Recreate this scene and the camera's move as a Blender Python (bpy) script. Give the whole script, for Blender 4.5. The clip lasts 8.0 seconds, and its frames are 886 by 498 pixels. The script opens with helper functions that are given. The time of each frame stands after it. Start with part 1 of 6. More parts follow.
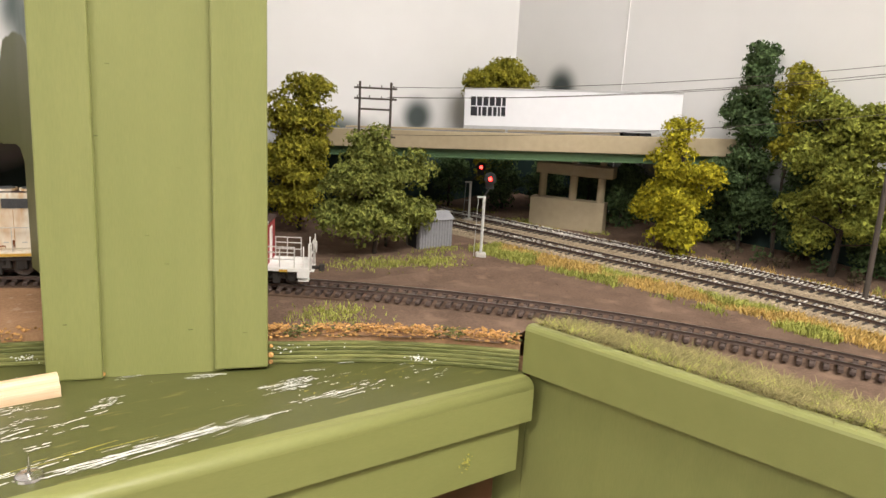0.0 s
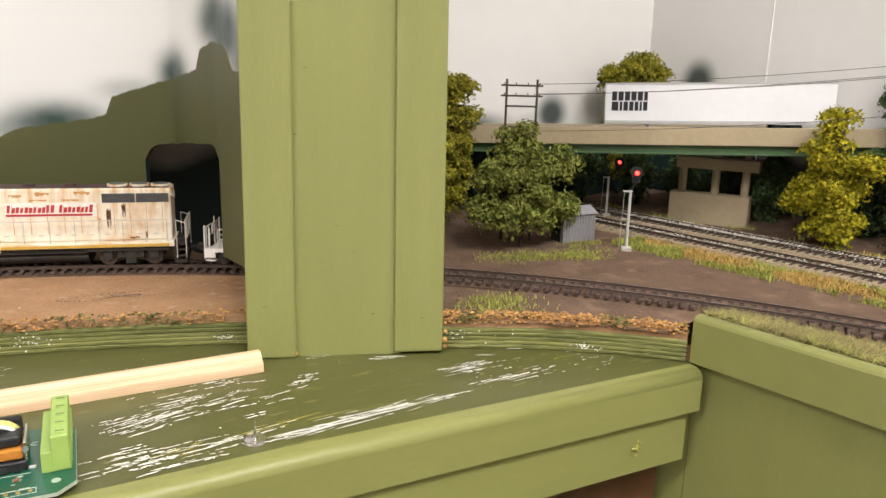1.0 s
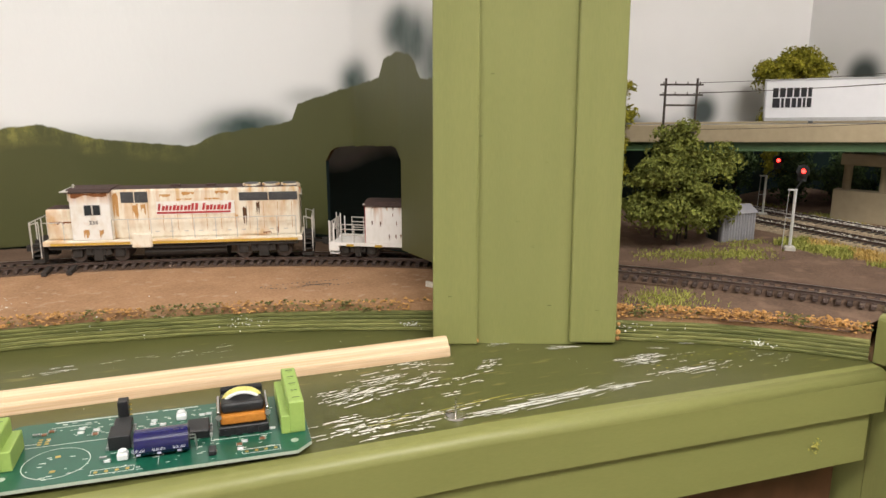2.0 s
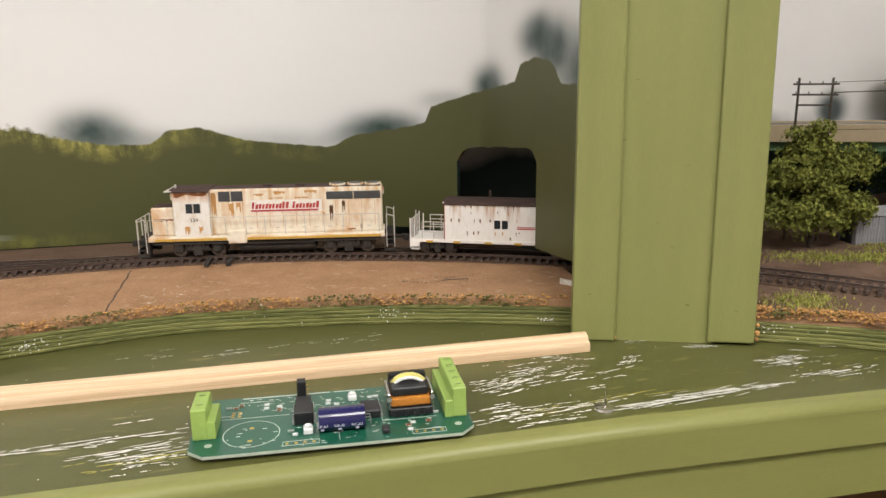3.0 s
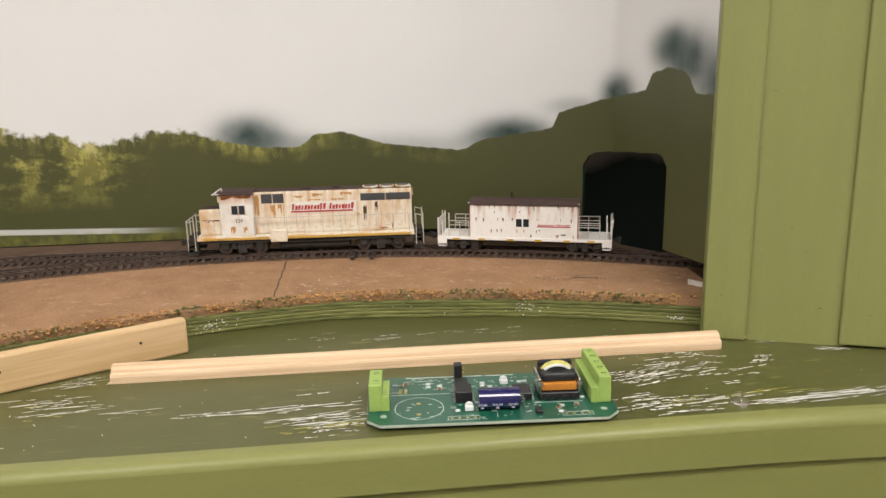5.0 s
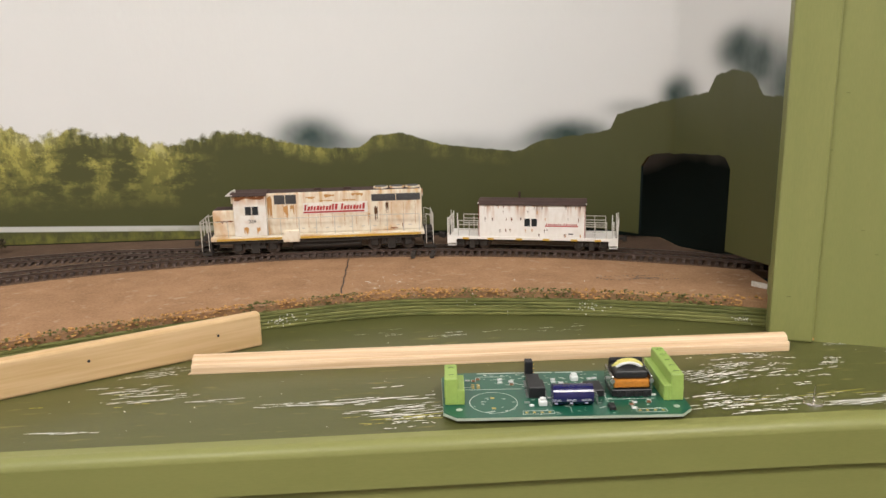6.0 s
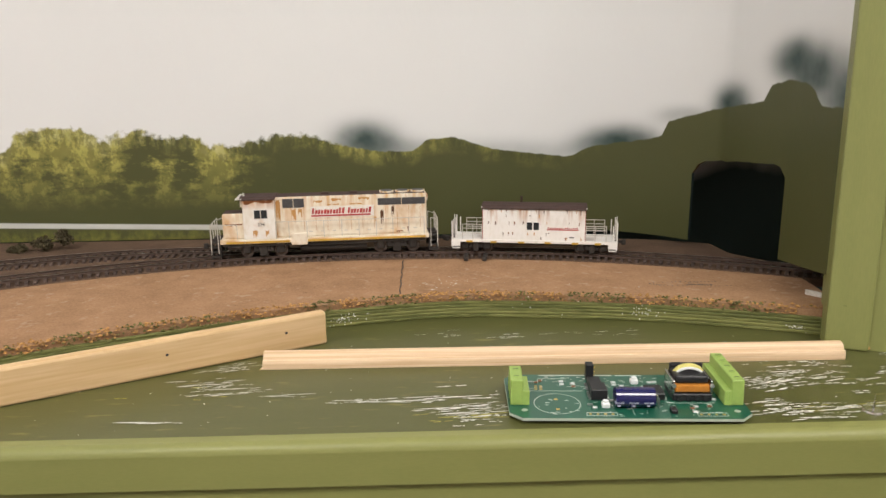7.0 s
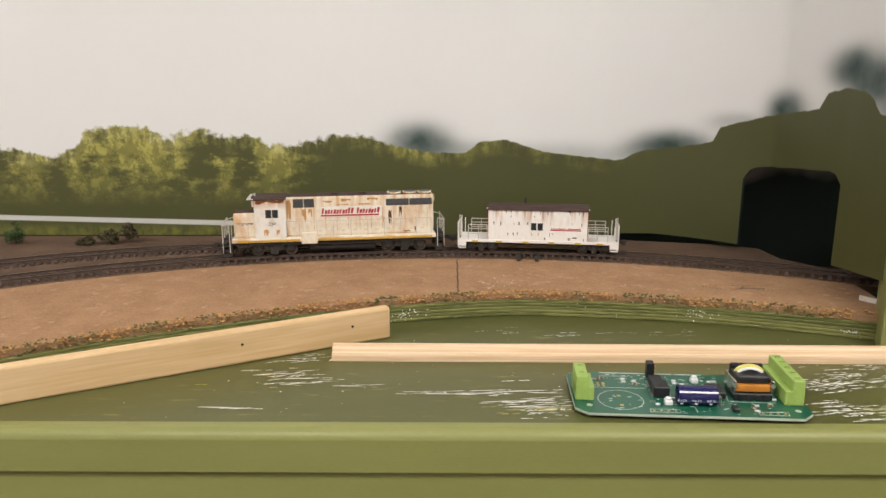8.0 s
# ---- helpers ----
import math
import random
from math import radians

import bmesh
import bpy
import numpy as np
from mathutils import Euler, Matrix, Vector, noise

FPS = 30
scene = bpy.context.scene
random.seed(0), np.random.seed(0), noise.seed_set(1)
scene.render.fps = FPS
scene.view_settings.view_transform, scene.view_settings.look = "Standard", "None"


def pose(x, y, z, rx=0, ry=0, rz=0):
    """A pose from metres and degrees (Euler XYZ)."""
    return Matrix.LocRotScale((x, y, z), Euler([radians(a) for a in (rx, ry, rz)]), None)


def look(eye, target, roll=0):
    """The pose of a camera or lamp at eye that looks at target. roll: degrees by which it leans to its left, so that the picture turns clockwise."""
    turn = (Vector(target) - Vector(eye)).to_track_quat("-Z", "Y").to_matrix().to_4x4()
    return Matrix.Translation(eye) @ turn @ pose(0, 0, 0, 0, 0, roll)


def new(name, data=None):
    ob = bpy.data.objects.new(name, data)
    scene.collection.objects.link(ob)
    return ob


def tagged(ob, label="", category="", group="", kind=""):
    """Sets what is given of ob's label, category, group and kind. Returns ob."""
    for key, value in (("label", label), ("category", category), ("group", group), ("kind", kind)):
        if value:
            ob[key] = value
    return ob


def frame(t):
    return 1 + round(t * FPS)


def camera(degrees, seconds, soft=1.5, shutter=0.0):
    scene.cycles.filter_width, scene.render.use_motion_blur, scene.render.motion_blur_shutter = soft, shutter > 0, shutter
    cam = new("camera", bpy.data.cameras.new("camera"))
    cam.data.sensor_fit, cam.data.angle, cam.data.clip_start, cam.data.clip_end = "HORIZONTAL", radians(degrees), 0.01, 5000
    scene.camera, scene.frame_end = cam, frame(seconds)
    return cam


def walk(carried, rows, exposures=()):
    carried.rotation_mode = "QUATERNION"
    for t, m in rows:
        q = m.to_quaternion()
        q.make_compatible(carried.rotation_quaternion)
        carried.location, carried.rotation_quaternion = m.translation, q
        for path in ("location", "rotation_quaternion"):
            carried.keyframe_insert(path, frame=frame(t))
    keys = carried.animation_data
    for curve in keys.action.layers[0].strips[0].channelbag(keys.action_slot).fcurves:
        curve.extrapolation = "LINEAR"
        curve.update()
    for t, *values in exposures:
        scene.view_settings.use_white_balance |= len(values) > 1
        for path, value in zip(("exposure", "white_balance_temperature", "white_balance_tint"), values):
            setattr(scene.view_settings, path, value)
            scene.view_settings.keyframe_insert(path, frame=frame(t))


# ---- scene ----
cam = camera(61.8, 8.0)
PATH = [
    (0, (0.006, 0.011, 1.261), (1.209, 1.545, 0.815), 3.1),
    (0.5, (-0.013, 0.016, 1.259), (1.095, 1.618, 0.806), 2.4),
    (1, (-0.035, 0.018, 1.258), (0.938, 1.704, 0.8), 1.5),
    (1.5, (-0.054, 0.016, 1.257), (0.773, 1.778, 0.796), 0.6),
    (2, (-0.077, 0.01, 1.26), (0.606, 1.832, 0.799), -0.0),
    (2.2, (-0.087, 0.007, 1.26), (0.543, 1.849, 0.802), -0.2),
    (3.3, (-0.122, -0.005, 1.27), (0.284, 1.895, 0.795), -0.7),
    (3.5, (-0.127, -0.008, 1.271), (0.257, 1.897, 0.796), -0.6),
    (4, (-0.137, -0.017, 1.274), (0.181, 1.9, 0.797), -0.8),
    (5.5, (-0.164, -0.038, 1.278), (0.0, 1.898, 0.806), -1.2),
    (6, (-0.177, -0.041, 1.278), (-0.058, 1.9, 0.81), -1.2),
    (6.5, (-0.189, -0.047, 1.282), (-0.113, 1.896, 0.815), -1.1),
    (7, (-0.2, -0.054, 1.285), (-0.156, 1.89, 0.816), -0.8),
    (7.5, (-0.211, -0.063, 1.286), (-0.207, 1.883, 0.824), -0.6),
    (8, (-0.226, -0.071, 1.288), (-0.251, 1.874, 0.822), -0.2),
]
walk(cam, [(t, look(eye, target, roll)) for t, eye, target, roll in PATH],
     [(0.0, 0.27), (1.0, 0.17), (2.0, -0.08), (3.5, -0.25), (5.5, -0.34), (8.0, -0.36)])


# ---- light ----
world = bpy.data.worlds.new("world")
scene.world = world
world.use_nodes = True
world.node_tree.nodes["Background"].inputs[0].default_value = (1.0, 0.97, 0.93, 1)
world.node_tree.nodes["Background"].inputs[1].default_value = 0.05
# Ceiling lamps out of view; the west one is added to brighten the fascia.
PANELS = [((-1.60, -0.55, 2.44), 1.2, 0.3, 32), ((-0.30, -1.00, 2.44), 1.2, 0.3, 9), ((0.45, -0.55, 2.44), 1.2, 0.3, 31)]


def lamp(place, wide, deep, watts):
    data = bpy.data.lights.new("ceiling_lamp", "AREA")
    data.shape, data.size, data.size_y, data.energy = "RECTANGLE", wide, deep, watts
    data.color = (1.0, 0.955, 0.90)
    ob = new("ceiling_lamp", data)
    ob.location = place
    return ob


for panel in PANELS:
    lamp(*panel)


# ---- materials ----
def mat(name, a, b=None, scale=60.0, rough=0.6, metal=0.0, bump=0.0, fine=6.0, stretch=(1, 1, 1), spec=0.4, third=None, lo=0.35, hi=0.65, vary=0.0, coat=0.0):
    """Two colours mixed by noise at two scales, with fine relief; an optional third colour in worn spots."""
    m = bpy.data.materials.new(name)
    m.use_nodes = True
    t = m.node_tree
    p = t.nodes["Principled BSDF"]
    p.inputs["Roughness"].default_value, p.inputs["Metallic"].default_value = rough, metal
    p.inputs["Specular IOR Level"].default_value = spec
    p.inputs["Coat Weight"].default_value = coat
    b = b or tuple(c * 0.85 for c in a)
    co = t.nodes.new("ShaderNodeTexCoord")
    mp = t.nodes.new("ShaderNodeMapping")
    mp.inputs["Scale"].default_value = stretch
    t.links.new(co.outputs["Object"], mp.inputs["Vector"])
    n1 = t.nodes.new("ShaderNodeTexNoise")
    n1.inputs["Scale"].default_value, n1.inputs["Detail"].default_value = scale, 5
    n2 = t.nodes.new("ShaderNodeTexNoise")
    n2.inputs["Scale"].default_value, n2.inputs["Detail"].default_value = scale * fine, 4
    for n in (n1, n2):
        t.links.new(mp.outputs["Vector"], n.inputs["Vector"])
    add = t.nodes.new("ShaderNodeMath")
    add.operation, add.inputs[1].default_value = "MULTIPLY_ADD", 0.5
    t.links.new(n2.outputs["Fac"], add.inputs[0])
    half = t.nodes.new("ShaderNodeMath")
    half.operation, half.inputs[1].default_value = "MULTIPLY", 0.5
    t.links.new(n1.outputs["Fac"], half.inputs[0])
    t.links.new(half.outputs[0], add.inputs[2])
    ramp = t.nodes.new("ShaderNodeValToRGB")
    e = ramp.color_ramp.elements
    e[0].position, e[0].color = lo, (*a, 1)
    e[1].position, e[1].color = hi, (*b, 1)
    t.links.new(add.outputs[0], ramp.inputs["Fac"])
    out = ramp.outputs["Color"]
    if third:
        n3 = t.nodes.new("ShaderNodeTexNoise")
        n3.inputs["Scale"].default_value, n3.inputs["Detail"].default_value = third[1], 4
        t.links.new(mp.outputs["Vector"], n3.inputs["Vector"])
        r3 = t.nodes.new("ShaderNodeValToRGB")
        r3.color_ramp.elements[0].position, r3.color_ramp.elements[1].position = third[2], third[3]
        t.links.new(n3.outputs["Fac"], r3.inputs["Fac"])
        mx = t.nodes.new("ShaderNodeMix")
        mx.data_type = "RGBA"
        mx.inputs["B"].default_value = (*third[0], 1)
        t.links.new(r3.outputs["Color"], mx.inputs["Factor"])
        t.links.new(out, mx.inputs["A"])
        out = mx.outputs["Result"]
    if vary:
        info = t.nodes.new("ShaderNodeObjectInfo" if vary > 0 else "ShaderNodeNewGeometry")
        hs = t.nodes.new("ShaderNodeHueSaturation")
        mr = t.nodes.new("ShaderNodeMapRange")
        mr.inputs["To Min"].default_value, mr.inputs["To Max"].default_value = 1 - abs(vary), 1 + abs(vary)
        t.links.new(info.outputs["Random" if vary > 0 else "Random Per Island"], mr.inputs["Value"])
        t.links.new(mr.outputs[0], hs.inputs["Value"])
        t.links.new(out, hs.inputs["Color"])
        out = hs.outputs["Color"]
    t.links.new(out, p.inputs["Base Color"])
    if bump:
        bp = t.nodes.new("ShaderNodeBump")
        bp.inputs["Strength"].default_value, bp.inputs["Distance"].default_value = bump, 0.001
        t.links.new(add.outputs[0], bp.inputs["Height"])
        t.links.new(bp.outputs["Normal"], p.inputs["Normal"])
    return m


def glow(name, colour, strength):
    m = mat(name, colour, colour, rough=0.4)
    p = m.node_tree.nodes["Principled BSDF"]
    p.inputs["Emission Color"].default_value = (*colour, 1)
    p.inputs["Emission Strength"].default_value = strength
    return m


GREEN = mat("green_paint", (0.214, 0.222, 0.072), (0.240, 0.247, 0.083), 9, 0.42, bump=0.10, fine=30, stretch=(1, 8, 8), spec=0.45)
GREEN_UP = mat("green_paint_upright", (0.210, 0.222, 0.074), (0.243, 0.252, 0.086), 9, 0.42, bump=0.16, fine=30, stretch=(8, 8, 0.7), spec=0.45)
GREEN_PLY = mat("green_paint_plywood_edge", (0.095, 0.105, 0.028), (0.225, 0.228, 0.074), 30, 0.6, bump=0.6, fine=5, stretch=(0.5, 0.5, 9), third=((0.30, 0.28, 0.10), 160, 0.60, 0.72), lo=0.42, hi=0.60)
# Same green, darker all over because the ledge top catches less light.
GREEN_LEDGE_SHADED = mat("green_paint_ledge_shaded", (0.084, 0.088, 0.026), (0.100, 0.103, 0.032), 14, 0.38, bump=0.10, fine=20, stretch=(1, 5, 5), spec=0.45, third=((0.21, 0.19, 0.06), 40, 0.62, 0.75))
WHITE_PAINT = mat("white_scratch", (0.80, 0.80, 0.76), (0.66, 0.66, 0.58), 400, 0.6)
YELLOW_PAINT = mat("yellow_scratch", (0.45, 0.42, 0.09), (0.36, 0.33, 0.08), 400, 0.6)
BOARD = mat("fibre_board", (0.40, 0.240, 0.138), (0.27, 0.155, 0.085), 45, 0.95, bump=0.5, fine=14, spec=0.1, third=((0.42, 0.29, 0.20), 130, 0.60, 0.75))
CRUMB = mat("fibre_crumb", (0.56, 0.31, 0.10), (0.36, 0.19, 0.07), 150, 0.95, bump=0.9, vary=-0.35)
CRUMB_GREEN = mat("fibre_crumb_green", (0.16, 0.15, 0.045), (0.09, 0.09, 0.025), 150, 0.9, bump=0.9, vary=-0.3)
DIRT = mat("dirt", (0.185, 0.122, 0.087), (0.105, 0.069, 0.050), 35, 0.95, bump=0.9, fine=18, spec=0.1, third=((0.23, 0.15, 0.105), 60, 0.55, 0.75))
PINE = mat("bare_pine", (0.72, 0.52, 0.30), (0.60, 0.40, 0.20), 22, 0.55, bump=0.12, fine=4, stretch=(0.25, 6, 6), spec=0.3)
PINE_PALE = mat("pale_pine", (0.80, 0.62, 0.43), (0.60, 0.40, 0.23), 34, 0.55, bump=0.2, fine=4, stretch=(0.10, 9, 9), spec=0.3)
WALL = mat("white_wall", (0.80, 0.785, 0.775), (0.77, 0.755, 0.745), 4, 0.75, bump=0.05, fine=40)
CEIL = mat("ceiling_white", (0.78, 0.78, 0.76), (0.72, 0.72, 0.70), 5, 0.9)
FLOOR = mat("brown_floor", (0.16, 0.07, 0.035), (0.09, 0.04, 0.02), 8, 0.5, fine=8, stretch=(1, 6, 1))
TIE = mat("brown_tie", (0.092, 0.062, 0.050), (0.062, 0.043, 0.036), 300, 0.8, vary=0.25)
RAIL = mat("weathered_rail", (0.105, 0.07, 0.055), (0.07, 0.048, 0.04), 200, 0.5, metal=0.3)
RAIL_TOP = mat("worn_rail_top", (0.42, 0.40, 0.38), (0.30, 0.28, 0.26), 200, 0.3, metal=0.9)


# ---- building helpers ----
def part(name, bm, material, parent=None, label=""):
    me = bpy.data.meshes.new(name)
    bm.to_mesh(me)
    bm.free()
    for m in material if isinstance(material, (list, tuple)) else [material]:
        me.materials.append(m)
    ob = new(name, me)
    ob.parent = parent
    return tagged(ob, label)


def thing(name, m, label, category, group="", kind=""):
    ob = new(name)
    ob.empty_display_size = 0.02
    ob.matrix_basis = m
    return tagged(ob, label, category, group, kind)


def box(x0, x1, y0, y1, z0, z1, bevel=0.0, bm=None, segs=1):
    own = bm is None
    b = bmesh.new()
    bmesh.ops.create_cube(b, size=1, matrix=Matrix.Translation(((x0 + x1) / 2, (y0 + y1) / 2, (z0 + z1) / 2)) @ Matrix.Diagonal((x1 - x0, y1 - y0, z1 - z0, 1)))
    if bevel:
        bmesh.ops.bevel(b, geom=b.edges[:], offset=bevel, segments=segs, affect="EDGES", profile=0.5)
    if own:
        return b
    return merge(bm, b)


def merge(bm, b, m=None):
    """Adds the bmesh b, moved by m, to bm."""
    if m is not None:
        b.transform(m)
    me = bpy.data.meshes.new("t")
    b.to_mesh(me)
    b.free()
    bm.from_mesh(me)
    bpy.data.meshes.remove(me)
    return bm


def rod(p, q, r, r2=None, n=8, bm=None, caps=True):
    p, q = Vector(p), Vector(q)
    b = bmesh.new()
    d = q - p
    bmesh.ops.create_cone(b, cap_ends=caps, segments=n, radius1=r, radius2=r if r2 is None else r2, depth=d.length,
                          matrix=Matrix.Translation((p + q) / 2) @ d.to_track_quat("Z", "Y").to_matrix().to_4x4())
    return b if bm is None else merge(bm, b)


def prism(outline, z0, z1, bevel=0.0):
    """An upright block over an outline of (x, y), anticlockwise."""
    b = bmesh.new()
    low = [b.verts.new((x, y, z0)) for x, y in outline]
    top = [b.verts.new((x, y, z1)) for x, y in outline]
    n = len(outline)
    b.faces.new(top)
    b.faces.new(low[::-1])
    for i in range(n):
        b.faces.new((low[i], low[(i + 1) % n], top[(i + 1) % n], top[i]))
    if bevel:
        bmesh.ops.bevel(b, geom=[e for e in b.edges if e.verts[0].co.z == z1 and e.verts[1].co.z == z1], offset=bevel, segments=2, affect="EDGES", profile=0.5)
    return b


def smooth(points, steps=8):
    """A Catmull-Rom line through points."""
    pts = [Vector((*p, 0)) if len(p) == 2 else Vector(p) for p in points]
    pts = [2 * pts[0] - pts[1]] + pts + [2 * pts[-1] - pts[-2]]
    out = []
    for i in range(1, len(pts) - 2):
        a, b, c, d = pts[i - 1:i + 3]
        for k in range(steps):
            s = k / steps
            out.append(0.5 * ((2 * b) + (c - a) * s + (2 * a - 5 * b + 4 * c - d) * s * s + (3 * b - a - 3 * c + d) * s ** 3))
    return out + [pts[-2]]


def ribbon(line, profile):
    """Sweeps a closed profile of (offset to the left, z) along a plan line."""
    b = bmesh.new()
    rings = []
    for i, p in enumerate(line):
        d = (line[min(i + 1, len(line) - 1)] - line[max(i - 1, 0)]).normalized()
        n = Vector((-d.y, d.x, 0))
        rings.append([b.verts.new((p.x + n.x * o, p.y + n.y * o, z)) for o, z in profile])
    k = len(profile)
    for r, s in zip(rings, rings[1:]):
        for j in range(k):
            b.faces.new((r[j], s[j], s[(j + 1) % k], r[(j + 1) % k]))
    b.faces.new(rings[0])
    b.faces.new(rings[-1][::-1])
    bmesh.ops.recalc_face_normals(b, faces=b.faces[:])
    return b


def structure(name, bm, material, label):
    return tagged(part(name, bm, material), label, kind="structure")


# ---- plan ----
LEDGE = 1.100
TOP = 1.118
CX, CY, RAD = -0.2325, -0.088, 0.707


def on_track(a, off=0.0, z=0.0):
    a = radians(a)
    return Vector((CX + (RAD + off) * math.cos(a), CY + (RAD + off) * math.sin(a), z))


FRONT = [(-1.20, 0.312), (-0.70, 0.312), (-0.58, 0.322), (-0.507, 0.364), (-0.435, 0.408), (-0.348, 0.446), (-0.277, 0.469), (-0.190, 0.486), (-0.130, 0.484), (-0.033, 0.468),
         (0.069, 0.435), (0.120, 0.408), (0.178, 0.374), (0.223, 0.350), (0.261, 0.322), (0.289, 0.296)]
front = smooth(FRONT, 6)
FASCIA = [(0.291, 0.294), (0.308, 0.190), (0.322, 0.105), (0.385, -0.30), (0.47, -0.85)]

# room
structure("floor", box(-2.6, 1.2, -2.6, 1.0, -0.05, 0.0), FLOOR, "dark reddish brown floor below the layout")
tagged(part("ceiling", box(-2.6, 1.2, -2.6, 1.0, 2.5, 2.56), CEIL), "plain white ceiling", kind="structure")
structure("wall_south", box(-2.6, 1.2, -2.66, -2.6, 0, 2.5), WALL, "plain white room wall")
structure("wall_west", box(-2.66, -2.6, -2.6, 1.0, 0, 2.5), WALL, "plain white room wall")
for p, w, d, e in PANELS:
    lightbox = thing("ceiling_light", pose(p[0], p[1], 2.5), "flat white ceiling light panel, added out of view, switched on", "ceiling light", "ceiling lights")
    part("frame", box(-w / 2 - 0.02, w / 2 + 0.02, -d / 2 - 0.02, d / 2 + 0.02, -0.03, 0.0, 0.004), CEIL, lightbox)
    part("diffuser", box(-w / 2, w / 2, -d / 2, d / 2, -0.034, -0.030), glow("diffuser_glow", (1.0, 0.96, 0.9), 4.0), lightbox)

# ledge with its rounded lip
lip = [(-1.2, 0.300), (0.05, 0.298), (0.289, 0.288)]
lipline = [Vector((*p, 0)) for p in lip]
prof = [(-0.006, 1.0755), (-0.006, 1.0945)] + [(-0.006 + 0.006 * (1 - math.cos(radians(a))), 1.0945 + 0.0055 * math.sin(radians(a))) for a in (25, 50, 75, 90)] + [(0.005, 1.100), (0.005, 1.0755)]
lip_mesh = ribbon(lipline, prof)
for f in lip_mesh.faces:
    f.smooth = f.normal.z > 0.05 and f.normal.z < 0.999
structure("trim_ledge_lip", lip_mesh, GREEN, "olive green painted rounded front edge of the ledge")
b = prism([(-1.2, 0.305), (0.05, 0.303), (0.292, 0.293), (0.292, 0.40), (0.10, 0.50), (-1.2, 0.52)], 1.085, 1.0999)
structure("ledge", b, GREEN_LEDGE_SHADED, "olive green painted ledge, colour darkened for weaker light, with scraped white streaks")
structure("trim_lower_board", ribbon([Vector((-1.2, 0.300, 0)), Vector((0.05, 0.298, 0)), Vector((0.283, 0.2885, 0))], [(-0.003, 1.045), (-0.003, 1.0752), (0.012, 1.0752), (0.012, 1.045)]), GREEN, "olive green painted board below the ledge")

# plywood riser with four plies, and the fibre board on it
riser = [p for p in front]
plies = [(0.000, 1.100)]
for i in range(5):
    z0 = 1.100 + i * 0.0026
    plies += [(0.0, z0 + 0.0002), (-0.0006, z0 + 0.0007), (-0.0006, z0 + 0.0020), (0.0, z0 + 0.0025)]
plies += [(0.0, 1.1132), (0.012, 1.1132), (0.012, 1.100)]
structure("riser", ribbon(riser, plies), GREEN_PLY, "olive green painted plywood edge with visible plies")


def back_point(u):
    """The plan of the curved backdrop by its length from the start of the bend."""
    if u < 0:
        return Vector((-0.1 + u, 0.70, 0))
    if u < 0.2:
        a = math.pi / 2 - u / 0.2
        return Vector((-0.1 + 0.2 * math.cos(a), 0.5 + 0.2 * math.sin(a), 0))
    if u < 0.261:
        k = (u - 0.2) / 0.061
        return Vector((0.0683, 0.608, 0)).lerp(Vector((0.078, 0.510, 0)), k)
    return Vector((0.078, 0.510 - (u - 0.261), 0))


left_edge = [p for p in front if p.x < 0.085]
outline = [(p.x, p.y + 0.001) for p in left_edge] + [(0.100, 0.478), (0.106, 0.560), (0.078, 0.600), (0.074, 0.640), (0.030, 0.660), (-0.10, 0.688), (-0.25, 0.700), (-1.2, 0.700)]
structure("board", prism(outline, 1.1132, TOP), BOARD, "bare brown fibre board roadbed with pencil marks")


# right-hand scenery ground
def ground_height(x, y):
    z = TOP - 0.0012
    far = (x - CX) ** 2 + (y - CY) ** 2
    r = math.sqrt(far)
    if r > RAD + 0.02:
        z -= min(1, (r - RAD - 0.02) / 0.05) * 0.006
    n = noise.noise(Vector((x * 30, y * 30, 0))) * 0.0012 + noise.noise(Vector((x * 110, y * 110, 3))) * 0.0005
    if abs(r - RAD) < 0.022:
        n *= 0.15
    if y < 0.296:
        k = max(0.0, 1 - (x - fascia_x(y)) / 0.066)
        z += 0.0095 * k * k * (3 - 2 * k)
    if x > 0.60:
        z += (x - 0.60) * 0.08
    return z + n


def fascia_x(y):
    pts = FASCIA
    for (x0, y0), (x1, y1) in zip(pts, pts[1:]):
        if y1 <= y <= y0:
            return x0 + (x1 - x0) * (y0 - y) / (y0 - y1)
    return pts[0][0] if y > pts[0][1] else pts[-1][0]


def front_y(x):
    for p, q in zip(front, front[1:]):
        if p.x <= x <= q.x:
            return p.y + (q.y - p.y) * (x - p.x) / (q.x - p.x)
    return front[-1].y


def ground_mesh():
    b = bmesh.new()
    nx, ny = 120, 190
    grid = []
    for i in range(nx + 1):
        row = []
        for j in range(ny + 1):
            s, y = i / nx, 0.76 - 1.5 * (j / ny)
            if y > 0.296:
                x0 = 0.215 if y > 0.46 else 0.100
                for p in front:
                    if p.y >= y and p.x > 0.085:
                        x0 = max(x0, p.x)
            else:
                x0 = fascia_x(y) + 0.004
            x = x0 + (0.70 - x0) * s
            row.append(b.verts.new((x, y, ground_height(x, y))))
        grid.append(row)
    for i in range(nx):
        for j in range(ny):
            b.faces.new((grid[i][j], grid[i][j + 1], grid[i + 1][j + 1], grid[i + 1][j]))
    for f in b.faces:
        f.smooth = True
    return b


structure("ground", ground_mesh(), DIRT, "dark brown scenery dirt")
structure("base_right", prism([(0.14, 0.396), (0.178, 0.377), (0.223, 0.353), (0.261, 0.325), (0.293, 0.297), (0.70, 0.297), (0.70, 0.75), (0.215, 0.75), (0.215, 0.44), (0.16, 0.42), (0.14, 0.42)], 1.090, 1.1085), BOARD, "fibre board below the scenery")

